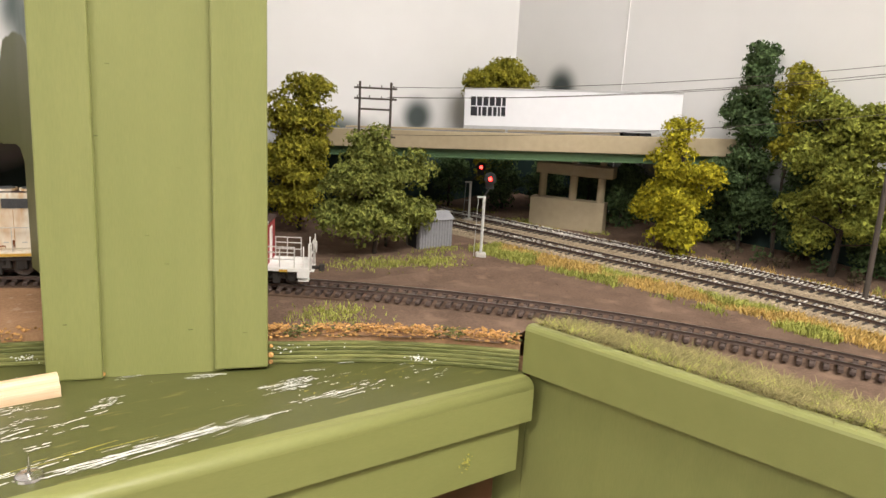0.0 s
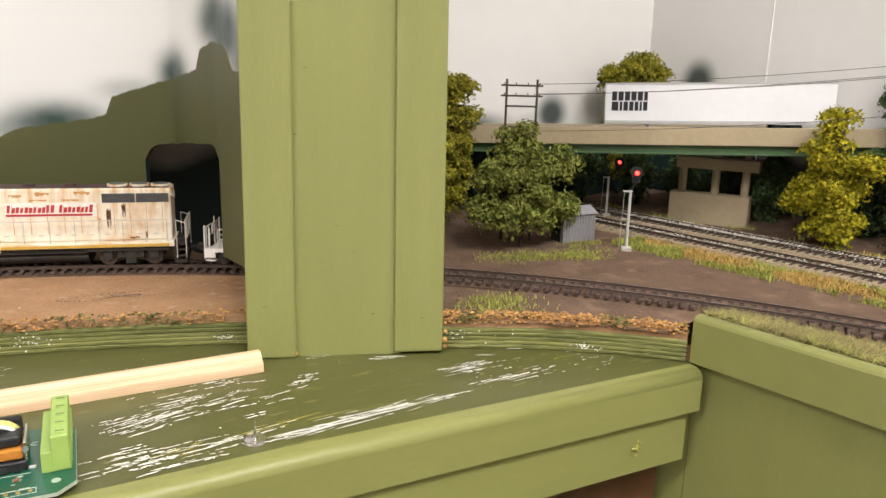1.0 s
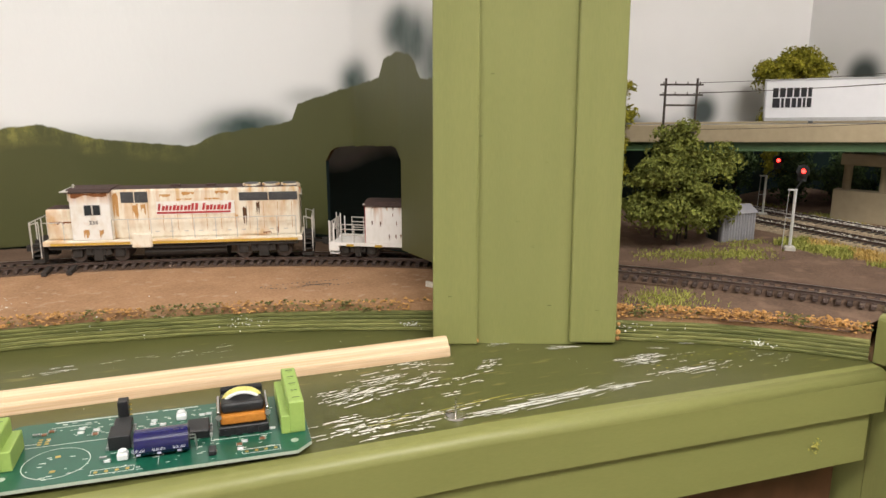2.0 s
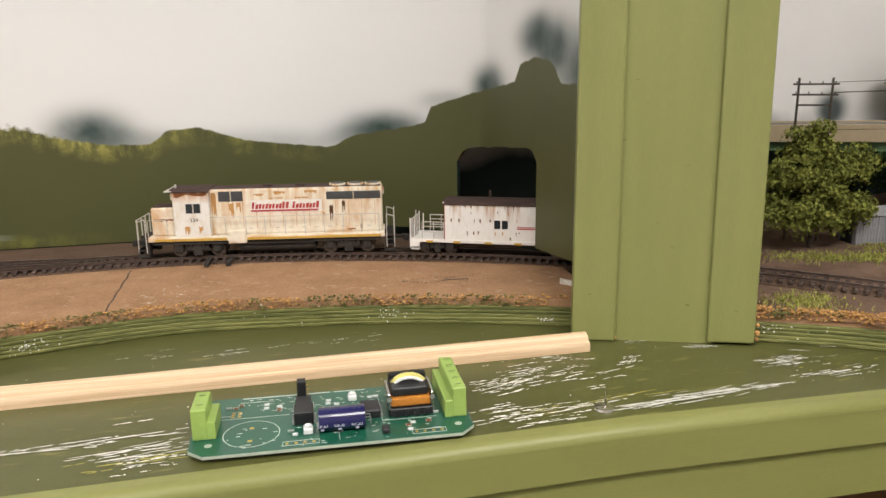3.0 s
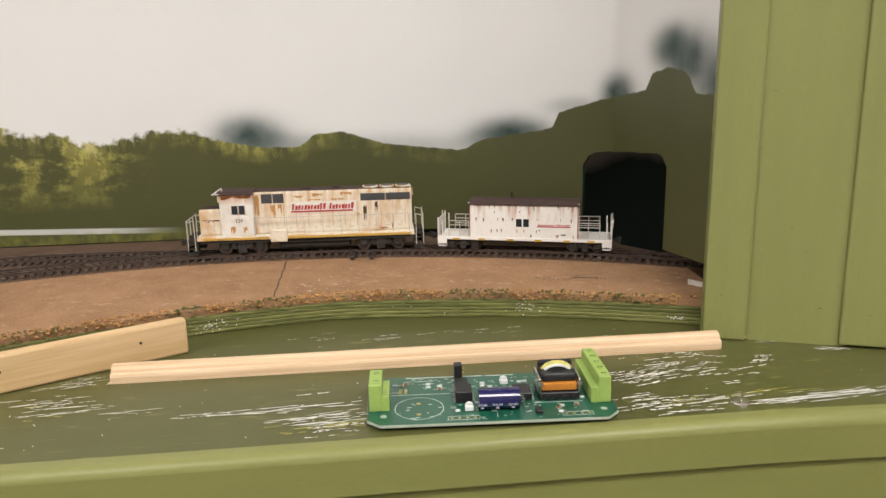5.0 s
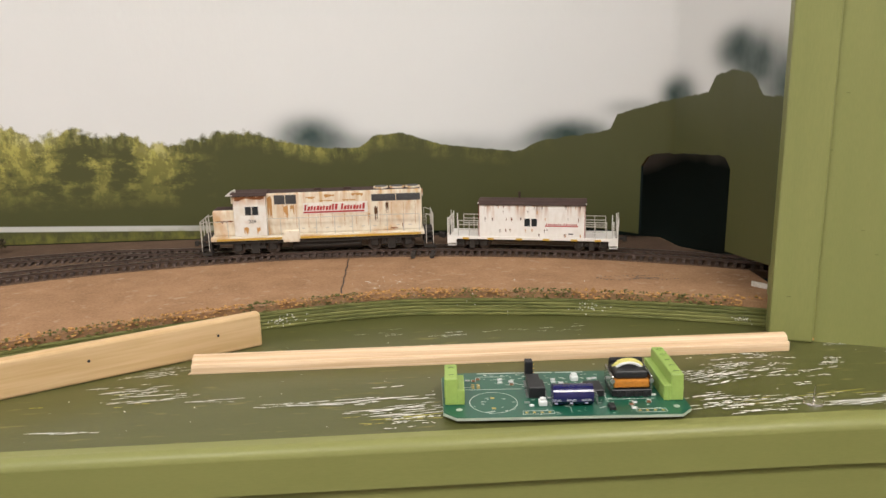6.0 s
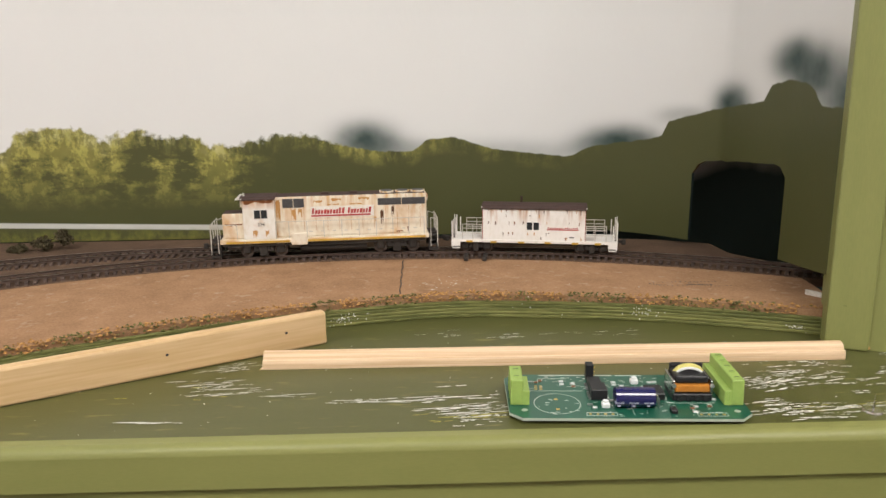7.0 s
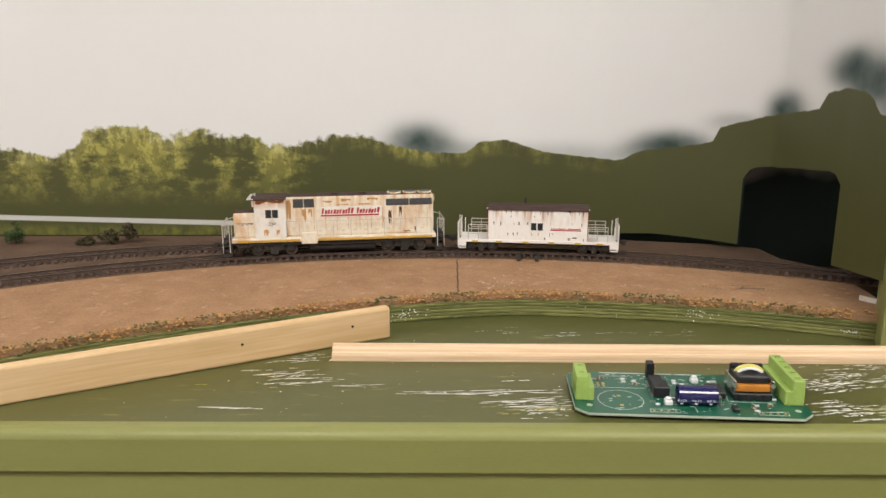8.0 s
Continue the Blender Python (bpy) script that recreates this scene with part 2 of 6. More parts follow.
structure("board_right", ribbon([p for p in front if p.x > 0.165], [(0.0006, 1.1132), (0.0006, TOP), (0.011, TOP - 0.0004), (0.011, 1.1132)]), BOARD, "bare fibre board edge beside the scenery")

# fascia with its trim
fl = [Vector((*p, 0)) for p in FASCIA]
tr = [(-0.001, 1.1005), (-0.001, 1.1255), (-0.0004, 1.1270), (0.0008, 1.1281), (0.0026, 1.1286), (0.0060, 1.1284), (0.0060, 1.1005)]
structure("trim_fascia", ribbon(fl, tr), GREEN, "olive green painted trim board along the layout edge")
structure("fascia", ribbon([Vector((p.x, p.y, 0)) for p in fl], [(0.007, 0.75), (0.007, 1.1006), (0.016, 1.1006), (0.016, 0.75)]), GREEN_UP, "olive green painted fascia panel")

structure("fascia_return", ribbon([Vector((0.281, 0.360, 0)), Vector((0.291, 0.2945, 0))], [(0.007, 0.75), (0.007, 1.084), (0.016, 1.084), (0.016, 0.75)]), GREEN_UP, "olive green painted fascia panel behind the ledge end")
structure("brace", box(0.06, 0.284, 0.304, 0.324, 0.93, 1.0445, 0.001), FLOOR, "dark brown wooden brace below the ledge")

# post
POST = pose(0.1175, 0.3915, LEDGE, 0, 0, -21.6) @ pose(0, 0, 0, -2.6)
post = tagged(thing("post", POST, "olive green painted wooden post with raised edge boards", "post"), kind="structure")
part("board", box(-0.032, 0.032, 0.0, 0.012, 0.0, 1.39), GREEN_UP, post)
part("edge_board", box(-0.0543, -0.0275, -0.0035, 0.018, 0.0, 1.39, 0.0012, segs=2), GREEN_UP, post)
part("edge_board", box(0.0280, 0.0560, -0.0030, 0.018, 0.0015, 1.39, 0.0012, segs=2), GREEN_UP, post)
part("core", box(-0.052, 0.053, 0.012, 0.045, 0.0, 1.39), GREEN_UP, post)

# curved painted backdrop with the tunnel hole
HOLE = (0.170, 0.263, 1.1195, 1.2045)


def mural():
    m = bpy.data.materials.new("painted_backdrop")
    m.use_nodes = True
    t = m.node_tree
    L, N = t.links.new, t.nodes.new
    p = t.nodes["Principled BSDF"]
    p.inputs["Roughness"].default_value = 0.55
    uv = N("ShaderNodeUVMap")
    sep = N("ShaderNodeSeparateXYZ")
    L(uv.outputs[0], sep.inputs[0])

    def math_node(op, a, b=None, c=None, clamp=False):
        n = N("ShaderNodeMath")
        n.operation, n.use_clamp = op, clamp
        for i, v in enumerate((a, b, c)):
            if v is None:
                continue
            if isinstance(v, (int, float)):
                n.inputs[i].default_value = v
            else:
                L(v, n.inputs[i])
        return n.outputs[0]

    def noise_node(scale, detail=4, stretch=(1, 1, 1), rough=0.55):
        mp = N("ShaderNodeMapping")
        mp.inputs["Scale"].default_value = stretch
        L(uv.outputs[0], mp.inputs["Vector"])
        n = N("ShaderNodeTexNoise")
        n.inputs["Scale"].default_value, n.inputs["Detail"].default_value, n.inputs["Roughness"].default_value = scale, detail, rough
        L(mp.outputs[0], n.inputs["Vector"])
        return n.outputs["Fac"]

    def mix(f, a, b):
        n = N("ShaderNodeMix")
        n.data_type = "RGBA"
        for key, v in (("Factor", f), ("A", a), ("B", b)):
            if isinstance(v, (int, float)):
                n.inputs[key].default_value = v
            elif isinstance(v, tuple):
                n.inputs[key].default_value = (*v, 1)
            else:
                L(v, n.inputs[key])
        return n.outputs["Result"]

    u, v = sep.outputs["X"], sep.outputs["Y"]

    def skyline(stops):
        """Height of a painted skyline along u, from stops (u, z)."""
        r = N("ShaderNodeValToRGB")
        e = r.color_ramp.elements
        while len(e) < len(stops):
            e.new(0.5)
        for el, (uu, zz) in zip(e, stops):
            el.position = (uu + 1.2) / 1.6
            g = (zz - 1.1) / 0.3
            el.color = (g, g, g, 1)
        L(math_node("MULTIPLY_ADD", u, 1 / 1.6, 0.75), r.inputs[0])
        bw = N("ShaderNodeSeparateColor")
        L(r.outputs[0], bw.inputs[0])
        return math_node("MULTIPLY_ADD", bw.outputs[0], 0.3, 1.1)

    top = skyline([(-1, 1.22), (-0.6, 1.214), (-0.563, 1.2088), (-0.547, 1.2029), (-0.522, 1.2125), (-0.505, 1.2312), (-0.478, 1.2372), (-0.444, 1.2357), (-0.423, 1.2218), (-0.387, 1.234), (-0.365, 1.224), (-0.336, 1.2266), (-0.313, 1.216), (-0.284, 1.2174), (-0.249, 1.2257), (-0.215, 1.2253), (-0.186, 1.2147), (-0.146, 1.2061), (-0.111, 1.2069), (-0.099, 1.2172), (-0.07, 1.2203), (-0.03, 1.2072), (0.046, 1.1989), (0.068, 1.2096), (0.137, 1.221), (0.141, 1.2352), (0.177, 1.2454), (0.241, 1.259), (0.244, 1.2722), (0.262, 1.2758), (0.290, 1.2720), (0.306, 1.2579)])
    leafy = math_node("MULTIPLY_ADD", u, -9.0, -1.3, True)
    rag = math_node("MULTIPLY", math_node("SUBTRACT", noise_node(90, 5), 0.5), math_node("MULTIPLY_ADD", leafy, 0.020, 0.005))
    edge = math_node("ADD", top, rag)
    soft = math_node("MULTIPLY_ADD", leafy, 0.003, 0.0014)
    hill = math_node("DIVIDE", math_node("SUBTRACT", edge, v), soft, None, True)
    sky = mix(noise_node(5, 3), (0.770, 0.778, 0.775), (0.738, 0.744, 0.745))
    # soft dark clumps sprayed behind the hill
    for cu, cz, ru, rz, k in ((-0.160, 1.216, 0.034, 0.021, 0.95), (-0.13, 1.206, 0.05, 0.014, 0.5), (0.100, 1.214, 0.040, 0.017, 1.0), (0.075, 1.208, 0.03, 0.014, 0.5), (0.206, 1.253, 0.020, 0.018, 1.0),
                              (0.160, 1.240, 0.03, 0.010, 0.4), (0.264, 1.290, 0.022, 0.016, 1.0), (0.290, 1.280, 0.034, 0.022, 1.0), (0.335, 1.262, 0.030, 0.030, 0.9), (-0.02, 1.200, 0.10, 0.016, 0.38)):
        du = math_node("POWER", math_node("ABSOLUTE", math_node("DIVIDE", math_node("SUBTRACT", u, cu), ru)), 2)
        dv = math_node("POWER", math_node("ABSOLUTE", math_node("DIVIDE", math_node("SUBTRACT", v, cz), rz)), 2)
        f = math_node("MULTIPLY", math_node("POWER", 2.718, math_node("MULTIPLY", math_node("ADD", math_node("POWER", math_node("ADD", du, dv), 1.4), math_node("MULTIPLY_ADD", noise_node(40, 2), 0.5, -0.25)), -1.0)), k, None, True)
        sky = mix(f, sky, (0.026, 0.056, 0.050))
    base = mix(noise_node(7, 3), (0.062, 0.067, 0.018), (0.074, 0.077, 0.021))
    # yellow-green brush strokes: tall clumps of trees, then a band that thins out along the crest
    clump = noise_node(17, 2, (1.0, 0.5, 1))
    brush = noise_node(95, 5, (1.0, 0.30, 1), 0.7)
    dash = noise_node(60, 5, (0.7, 1.3, 1), 0.7)
    far = math_node("MULTIPLY_ADD", u, -22.0, -5.5, True)
    tall = math_node("MULTIPLY_ADD", math_node("SUBTRACT", v, 1.150), 22, 0.0, True)
    near_top = math_node("MULTIPLY_ADD", math_node("SUBTRACT", edge, v), -55, 1.0, True)
    bias = math_node("MAXIMUM", math_node("MULTIPLY", far, tall), math_node("MULTIPLY", near_top, math_node("MULTIPLY_ADD", u, -4.0, 0.35, True)))
    mixed = math_node("MULTIPLY_ADD", near_top, math_node("SUBTRACT", brush, dash), dash)
    f = math_node("MULTIPLY_ADD", math_node("ADD", mixed, math_node("MULTIPLY", clump, 0.9)), 6.0, -5.25, True)
    f = math_node("MULTIPLY", math_node("MAXIMUM", f, math_node("MULTIPLY", near_top, math_node("MULTIPLY_ADD", brush, 6.0, -2.7, True))), bias)
    bright = math_node("MULTIPLY", near_top, math_node("MULTIPLY_ADD", noise_node(110, 4, (1.0, 0.4, 1)), 6.0, -2.4, True))
    green = mix(noise_node(45, 4), (0.52, 0.47, 0.125), (0.22, 0.215, 0.040))
    green = mix(math_node("MULTIPLY", bright, far), green, (0.56, 0.53, 0.25))
    f = math_node("MULTIPLY", f, math_node("MAXIMUM", 0.45, math_node("MULTIPLY_ADD", noise_node(120, 5, (0.8, 0.5, 1), 0.7), 7.0, -2.9, True)))
    base = mix(f, base, green)
    stroke = N("ShaderNodeValToRGB")
    stroke.color_ramp.elements[0].position, stroke.color_ramp.elements[1].position = 0.42, 0.58
    L(noise_node(60, 6, (1.0, 0.55, 1), 0.7), stroke.inputs[0])
    # pale water line and a grassy bank low on the left
    wl = math_node("SUBTRACT", 1.0, math_node("DIVIDE", math_node("ABSOLUTE", math_node("SUBTRACT", v, math_node("MULTIPLY_ADD", u, -0.026, 1.1225))), 0.0032), None, True)
    wl = math_node("MULTIPLY", math_node("MULTIPLY", wl, 3, None, True), math_node("MULTIPLY_ADD", u, -14, -3.2, True))
    base = mix(wl, base, (0.56, 0.56, 0.53))
    low = math_node("MULTIPLY", math_node("MULTIPLY_ADD", v, -140, 1.132 * 140, True), math_node("MULTIPLY", leafy, stroke.outputs[0]))
    base = mix(math_node("MULTIPLY", low, 0.7), base, (0.20, 0.20, 0.035))
    L(mix(hill, sky, base), p.inputs["Base Color"])
    bp = N("ShaderNodeBump")
    bp.inputs["Strength"].default_value, bp.inputs["Distance"].default_value = 0.15, 0.001
    L(noise_node(160, 4, (1, 0.5, 1)), bp.inputs["Height"])
    L(bp.outputs[0], p.inputs["Normal"])
    return m


MURAL = mural()
TEAL = mat("dark_teal_paint", (0.014, 0.034, 0.036), (0.010, 0.024, 0.028), 9, 0.7)


def backdrop_mesh():
    """A thin curved sheet, with a ragged hole for the train; inner side mural, outer side dark."""
    b = bmesh.new()
    layer = b.loops.layers.uv.new("UVMap")
    us = [-1.1 + 0.05 * i for i in range(20)] + [-0.1 + 0.0125 * i for i in range(8)] + [0.0 + 0.01 * i for i in range(16)]
    u0, u1, z0, z1 = HOLE
    hole_u = [u0 + (u1 - u0) * i / 16 for i in range(17)]
    us = sorted(set([round(x, 5) for x in us + hole_u + [0.27, 0.285, 0.30, 0.3142, 0.328, 0.337]]))
    us = [x for x in us if not (u0 < x < u1) or round(x, 5) in [round(h, 5) for h in hole_u]]
    rr = random.Random(5)

    def arch(x):
        s = (x - u0) / (u1 - u0)
        k = min(s, 1 - s) / 0.12
        z = z1 - (0.010 * (1 - min(1, k)) ** 2) + 0.013 * (s - 0.5) + rr.uniform(-0.0006, 0.0006)
        return z

    def lower_edge(x):
        if x > 0.22:
            return 1.1355 + (x - 0.26) * 0.10
        return 1.1190 + 0.0050 * max(0.0, min(1.0, (x - 0.02) / 0.06))

    T = 0.004
    cols = []
    for x in us:
        p, q = back_point(x), back_point(x + 0.001)
        d = (q - p).normalized()
        n = Vector((-d.y, d.x, 0))
        inside = u0 - 1e-6 <= x <= u1 + 1e-6
        za = arch(x) if inside else None
        zs = [lower_edge(x), za if inside else 1.19, 1.30, 1.75]
        cols.append((x, [(b.verts.new((p.x, p.y, z)), b.verts.new((p.x + n.x * T, p.y + n.y * T, z)), z) for z in zs]))

    def quad(v, uvs, mi):
        f = b.faces.new(v)
        f.material_index, f.smooth = mi, mi == 0
        for l, w in zip(f.loops, uvs):
            l[layer].uv = w
    for (xa, A), (xb, B) in zip(cols, cols[1:]):
        inside = u0 - 1e-6 <= xa and xb <= u1 + 1e-6
        for k in range(3):
            if inside and k == 0:
                continue
            uvs = [(xa, A[k][2]), (xb, B[k][2]), (xb, B[k + 1][2]), (xa, A[k + 1][2])]
            quad((A[k][0], B[k][0], B[k + 1][0], A[k + 1][0]), uvs, 0)
            quad((A[k + 1][1], B[k + 1][1], B[k][1], A[k][1]), uvs, 1)
        k = 1 if inside else 0
        quad((A[k][1], B[k][1], B[k][0], A[k][0]), [(0, 0)] * 4, 2)
        quad((A[3][0], B[3][0], B[3][1], A[3][1]), [(0, 0)] * 4, 2)
    for x, A in cols:
        if abs(x - u0) < 1e-5:
            quad((A[0][0], A[0][1], A[1][1], A[1][0]), [(0, 0)] * 4, 1)
        if abs(x - u1) < 1e-5:
            quad((A[1][0], A[1][1], A[0][1], A[0][0]), [(0, 0)] * 4, 2)
    for e in b.edges:
        if len({f.material_index for f in e.link_faces}) > 1:
            e.smooth = False
    A = cols[-1][1]
    for k in range(3):
        quad((A[k][0], A[k][1], A[k + 1][1], A[k + 1][0]), [(0.3, A[k][2])] * 4, 1)
    return b


FIBRE = mat("torn_fibre_edge", (0.16, 0.09, 0.03), (0.06, 0.04, 0.02), 200, 0.9, bump=0.6)
structure("backdrop", backdrop_mesh(), [MURAL, TEAL, FIBRE], "curved backdrop painted with green hills, a tunnel hole cut in it")
# Unseen cover, added to block lamp light from the space behind the tunnel.
structure("lid", prism([(0.092, 0.455), (0.192, 0.44), (0.262, 0.60), (0.285, 0.74), (-0.06, 0.74), (-0.04, 0.712), (0.030, 0.676), (0.066, 0.642), (0.087, 0.60), (0.092, 0.51)], 1.216, 1.222), TEAL, "unseen dark cover added to keep the tunnel black")


# right-hand walls: white above, dark teal below with soft painted trees
def side_wall(name, clumps, level):
    m = mat(name, (0.80, 0.785, 0.775), (0.77, 0.755, 0.745), 4, 0.75)
    t = m.node_tree
    L, N = t.links.new, t.nodes.new
    p = t.nodes["Principled BSDF"]
    col = p.inputs["Base Color"].links[0].from_socket
    co = N("ShaderNodeTexCoord")
    n = N("ShaderNodeTexNoise")
    n.inputs["Scale"].default_value = 16
    L(co.outputs["Object"], n.inputs["Vector"])
    sep = N("ShaderNodeSeparateXYZ")
    L(co.outputs["Object"], sep.inputs[0])
    ad = N("ShaderNodeMath")
    ad.operation, ad.inputs[1].default_value = "MULTIPLY_ADD", 0.05
    L(n.outputs["Fac"], ad.inputs[0])
    L(sep.outputs["Z"], ad.inputs[2])
    mr = N("ShaderNodeMapRange")
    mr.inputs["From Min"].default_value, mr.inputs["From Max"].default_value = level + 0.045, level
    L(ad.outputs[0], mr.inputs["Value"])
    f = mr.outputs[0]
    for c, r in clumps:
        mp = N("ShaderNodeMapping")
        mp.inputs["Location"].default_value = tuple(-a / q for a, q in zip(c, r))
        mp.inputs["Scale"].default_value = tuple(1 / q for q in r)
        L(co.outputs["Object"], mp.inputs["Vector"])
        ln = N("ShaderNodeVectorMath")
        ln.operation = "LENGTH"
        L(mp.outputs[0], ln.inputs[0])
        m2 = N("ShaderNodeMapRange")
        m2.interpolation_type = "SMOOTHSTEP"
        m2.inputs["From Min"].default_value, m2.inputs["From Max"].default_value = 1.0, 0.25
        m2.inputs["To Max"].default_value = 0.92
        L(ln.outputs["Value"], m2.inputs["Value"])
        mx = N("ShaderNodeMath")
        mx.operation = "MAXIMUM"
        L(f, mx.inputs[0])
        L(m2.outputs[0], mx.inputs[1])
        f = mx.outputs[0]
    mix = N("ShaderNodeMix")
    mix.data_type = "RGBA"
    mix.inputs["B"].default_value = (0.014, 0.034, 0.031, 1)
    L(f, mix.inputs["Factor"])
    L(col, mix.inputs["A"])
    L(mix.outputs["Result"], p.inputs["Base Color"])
    return m


# Teal paint, set higher and near black to include the shade under the bridge.
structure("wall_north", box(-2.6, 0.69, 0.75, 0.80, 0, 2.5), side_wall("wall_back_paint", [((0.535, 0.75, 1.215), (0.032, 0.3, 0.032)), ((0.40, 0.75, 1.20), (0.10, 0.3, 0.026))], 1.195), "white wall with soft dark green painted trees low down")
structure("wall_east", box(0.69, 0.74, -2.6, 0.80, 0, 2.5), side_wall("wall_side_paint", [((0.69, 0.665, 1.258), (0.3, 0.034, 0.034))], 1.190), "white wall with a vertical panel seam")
structure("trim_wall_seam", box(0.6888, 0.6902, 0.5704, 0.5710, 1.1, 2.5), WALL, "thin vertical seam in the white wall")


# ---- track ----
def tie_mesh():
    b = box(-0.0015, 0.0015, -0.0150, 0.0150, 0.0, 0.0022, 0.0003)
    for y in (-0.0095, -0.0070, 0.0070, 0.0095):
        box(-0.0012, 0.0012, y - 0.0007, y + 0.0007, 0.0022, 0.0030, bm=b)
    me = bpy.data.meshes.new("tie")
    b.to_mesh(me)
    b.free()
    me.materials.append(TIE)
    return me


def rail_mesh(line, off, z):
    """A rail: foot, web and head swept along the line."""
    p = [(-0.0010, 0), (-0.0010, 0.0003), (-0.0003, 0.0006), (-0.0003, 0.0014), (-0.0005, 0.0016), (-0.0005, 0.0021), (0.0005, 0.0021), (0.0005, 0.0016), (0.0003, 0.0014), (0.0003, 0.0006), (0.0010, 0.0003), (0.0010, 0)]
    b = ribbon(line, [(o + off, z + h) for o, h in p])
    for f in b.faces:
        f.material_index = 1 if f.normal.z > 0.9 and f.calc_center_median().z > z + 0.0019 else 0
    return b


TIES = tie_mesh()
GAUGE = 0.00825


def along(line, step):
    """Points and headings every step metres of a plan line."""
    out, left = [], 0.0
    for p, q in zip(line, line[1:]):
        d = (q - p).length
        while left <= d:
            out.append((p + (q - p) * (left / d), math.degrees(math.atan2(q.y - p.y, q.x - p.x))))
            left += step
        left -= d
    return out


def track(line, label, bed, singles=True, step=0.0068, z=TOP, rails=(RAIL, RAIL_TOP)):
    t = tagged(thing("railway_track", Matrix(), label, "railway track"), kind="structure")
    for s in (-GAUGE, GAUGE):
        part("rail", rail_mesh(line, s, z + 0.0026), list(rails), t)
    rr = random.Random(3)
    if singles:
        for p, a in along(line, step):
            ob = new("tie", TIES)
            ob.parent = t
            ob.matrix_basis = pose(p.x, p.y, z + rr.uniform(-0.0002, 0.0001), 0, 0, a + rr.uniform(-1.5, 1.5))
    else:
        b = bmesh.new()
        for p, a in along(line, step):
            merge(b, box(-0.0015, 0.0015, -0.015, 0.015, 0.0, 0.0022), pose(p.x, p.y, z, 0, 0, a + rr.uniform(-1.5, 1.5)))
        tagged(part("ties", b, bed, t), kind="stuff")
    return t


main_line = [on_track(a) for a in range(4, 130)]
DIM = mat("roadbed_dirt", (0.150, 0.098, 0.068), (0.095, 0.062, 0.044), 40, 0.95, bump=0.7, fine=14, spec=0.1)
inner = [on_track(a, -0.0185) for a in range(58, 131, 2)]
b = prism([(p.x, p.y) for p in inner[::-1]] + [(0.104, 0.558), (0.077, 0.598), (0.072, 0.638), (0.029, 0.658), (-0.10, 0.686), (-0.25, 0.698), (-0.9, 0.698)], TOP - 0.002, TOP + 0.0005)
structure("roadbed", b, DIM, "brown weathered roadbed below the track")
structure("tunnel_roadbed", ribbon([on_track(a) for a in range(46, 64)], [(-0.017, TOP - 0.006), (-0.017, TOP), (0.017, TOP), (0.017, TOP - 0.006)]), DIM, "narrow brown roadbed strip inside the tunnel")
track(main_line, "brown flexible model railway track on a long curve", TIE, z=TOP + 0.0004)
branch = smooth([(-0.20, 0.6190), (-0.28, 0.6235), (-0.36, 0.632), (-0.43, 0.635), (-0.50, 0.626), (-0.56, 0.607), (-0.62, 0.580), (-0.75, 0.503)], 8)
track(branch, "brown diverging model railway track", TIE, z=TOP + 0.0001)
back_near = smooth([(0.452, 0.735), (0.478, 0.62), (0.508, 0.45), (0.530, 0.33), (0.545, 0.20), (0.555, -0.2), (0.56, -0.7)], 10)
back_far = smooth([(0.50, 0.735), (0.527, 0.63), (0.560, 0.46), (0.583, 0.34), (0.597, 0.20), (0.605, -0.2), (0.61, -0.7)], 10)
TIE_BLACK = mat("black_tie", (0.050, 0.040, 0.034), (0.030, 0.025, 0.022), 300, 0.8)
BALLAST = mat("tan_ballast", (0.46, 0.37, 0.26), (0.28, 0.22, 0.15), 120, 0.9, bump=0.6, vary=-0.35, spec=0.15)
BALLAST_BED = mat("tan_ballast_bed", (0.40, 0.32, 0.22), (0.20, 0.16, 0.11), 160, 0.95, bump=1.0, fine=6, spec=0.1)
for line in (back_near, back_far):
    structure("trim_ballast_bed", ribbon(line, [(-0.029, 1.1085), (-0.019, 1.1140), (0.019, 1.1140), (0.029, 1.1085)]), BALLAST_BED, "tan ballast bed below the track")
track(back_near, "dark model railway track in tan ballast", TIE_BLACK, False, z=1.1123)
track(back_far, "dark model railway track in pale ballast", TIE_BLACK, False, z=1.1123)
# long ties of the turnout
switch_ties = thing("switch_ties", Matrix(), "two long dark ties of a turnout, sticking out", "railway tie")
for a in (84.3, 82.9):
    p = on_track(a, -0.008)
    part("tie", box(-0.0018, 0.0018, -0.020, 0.020, 0, 0.0030, 0.0003), TIE_BLACK, switch_ties).matrix_basis = pose(p.x, p.y, TOP + 0.0008, 0, 0, a + 90)


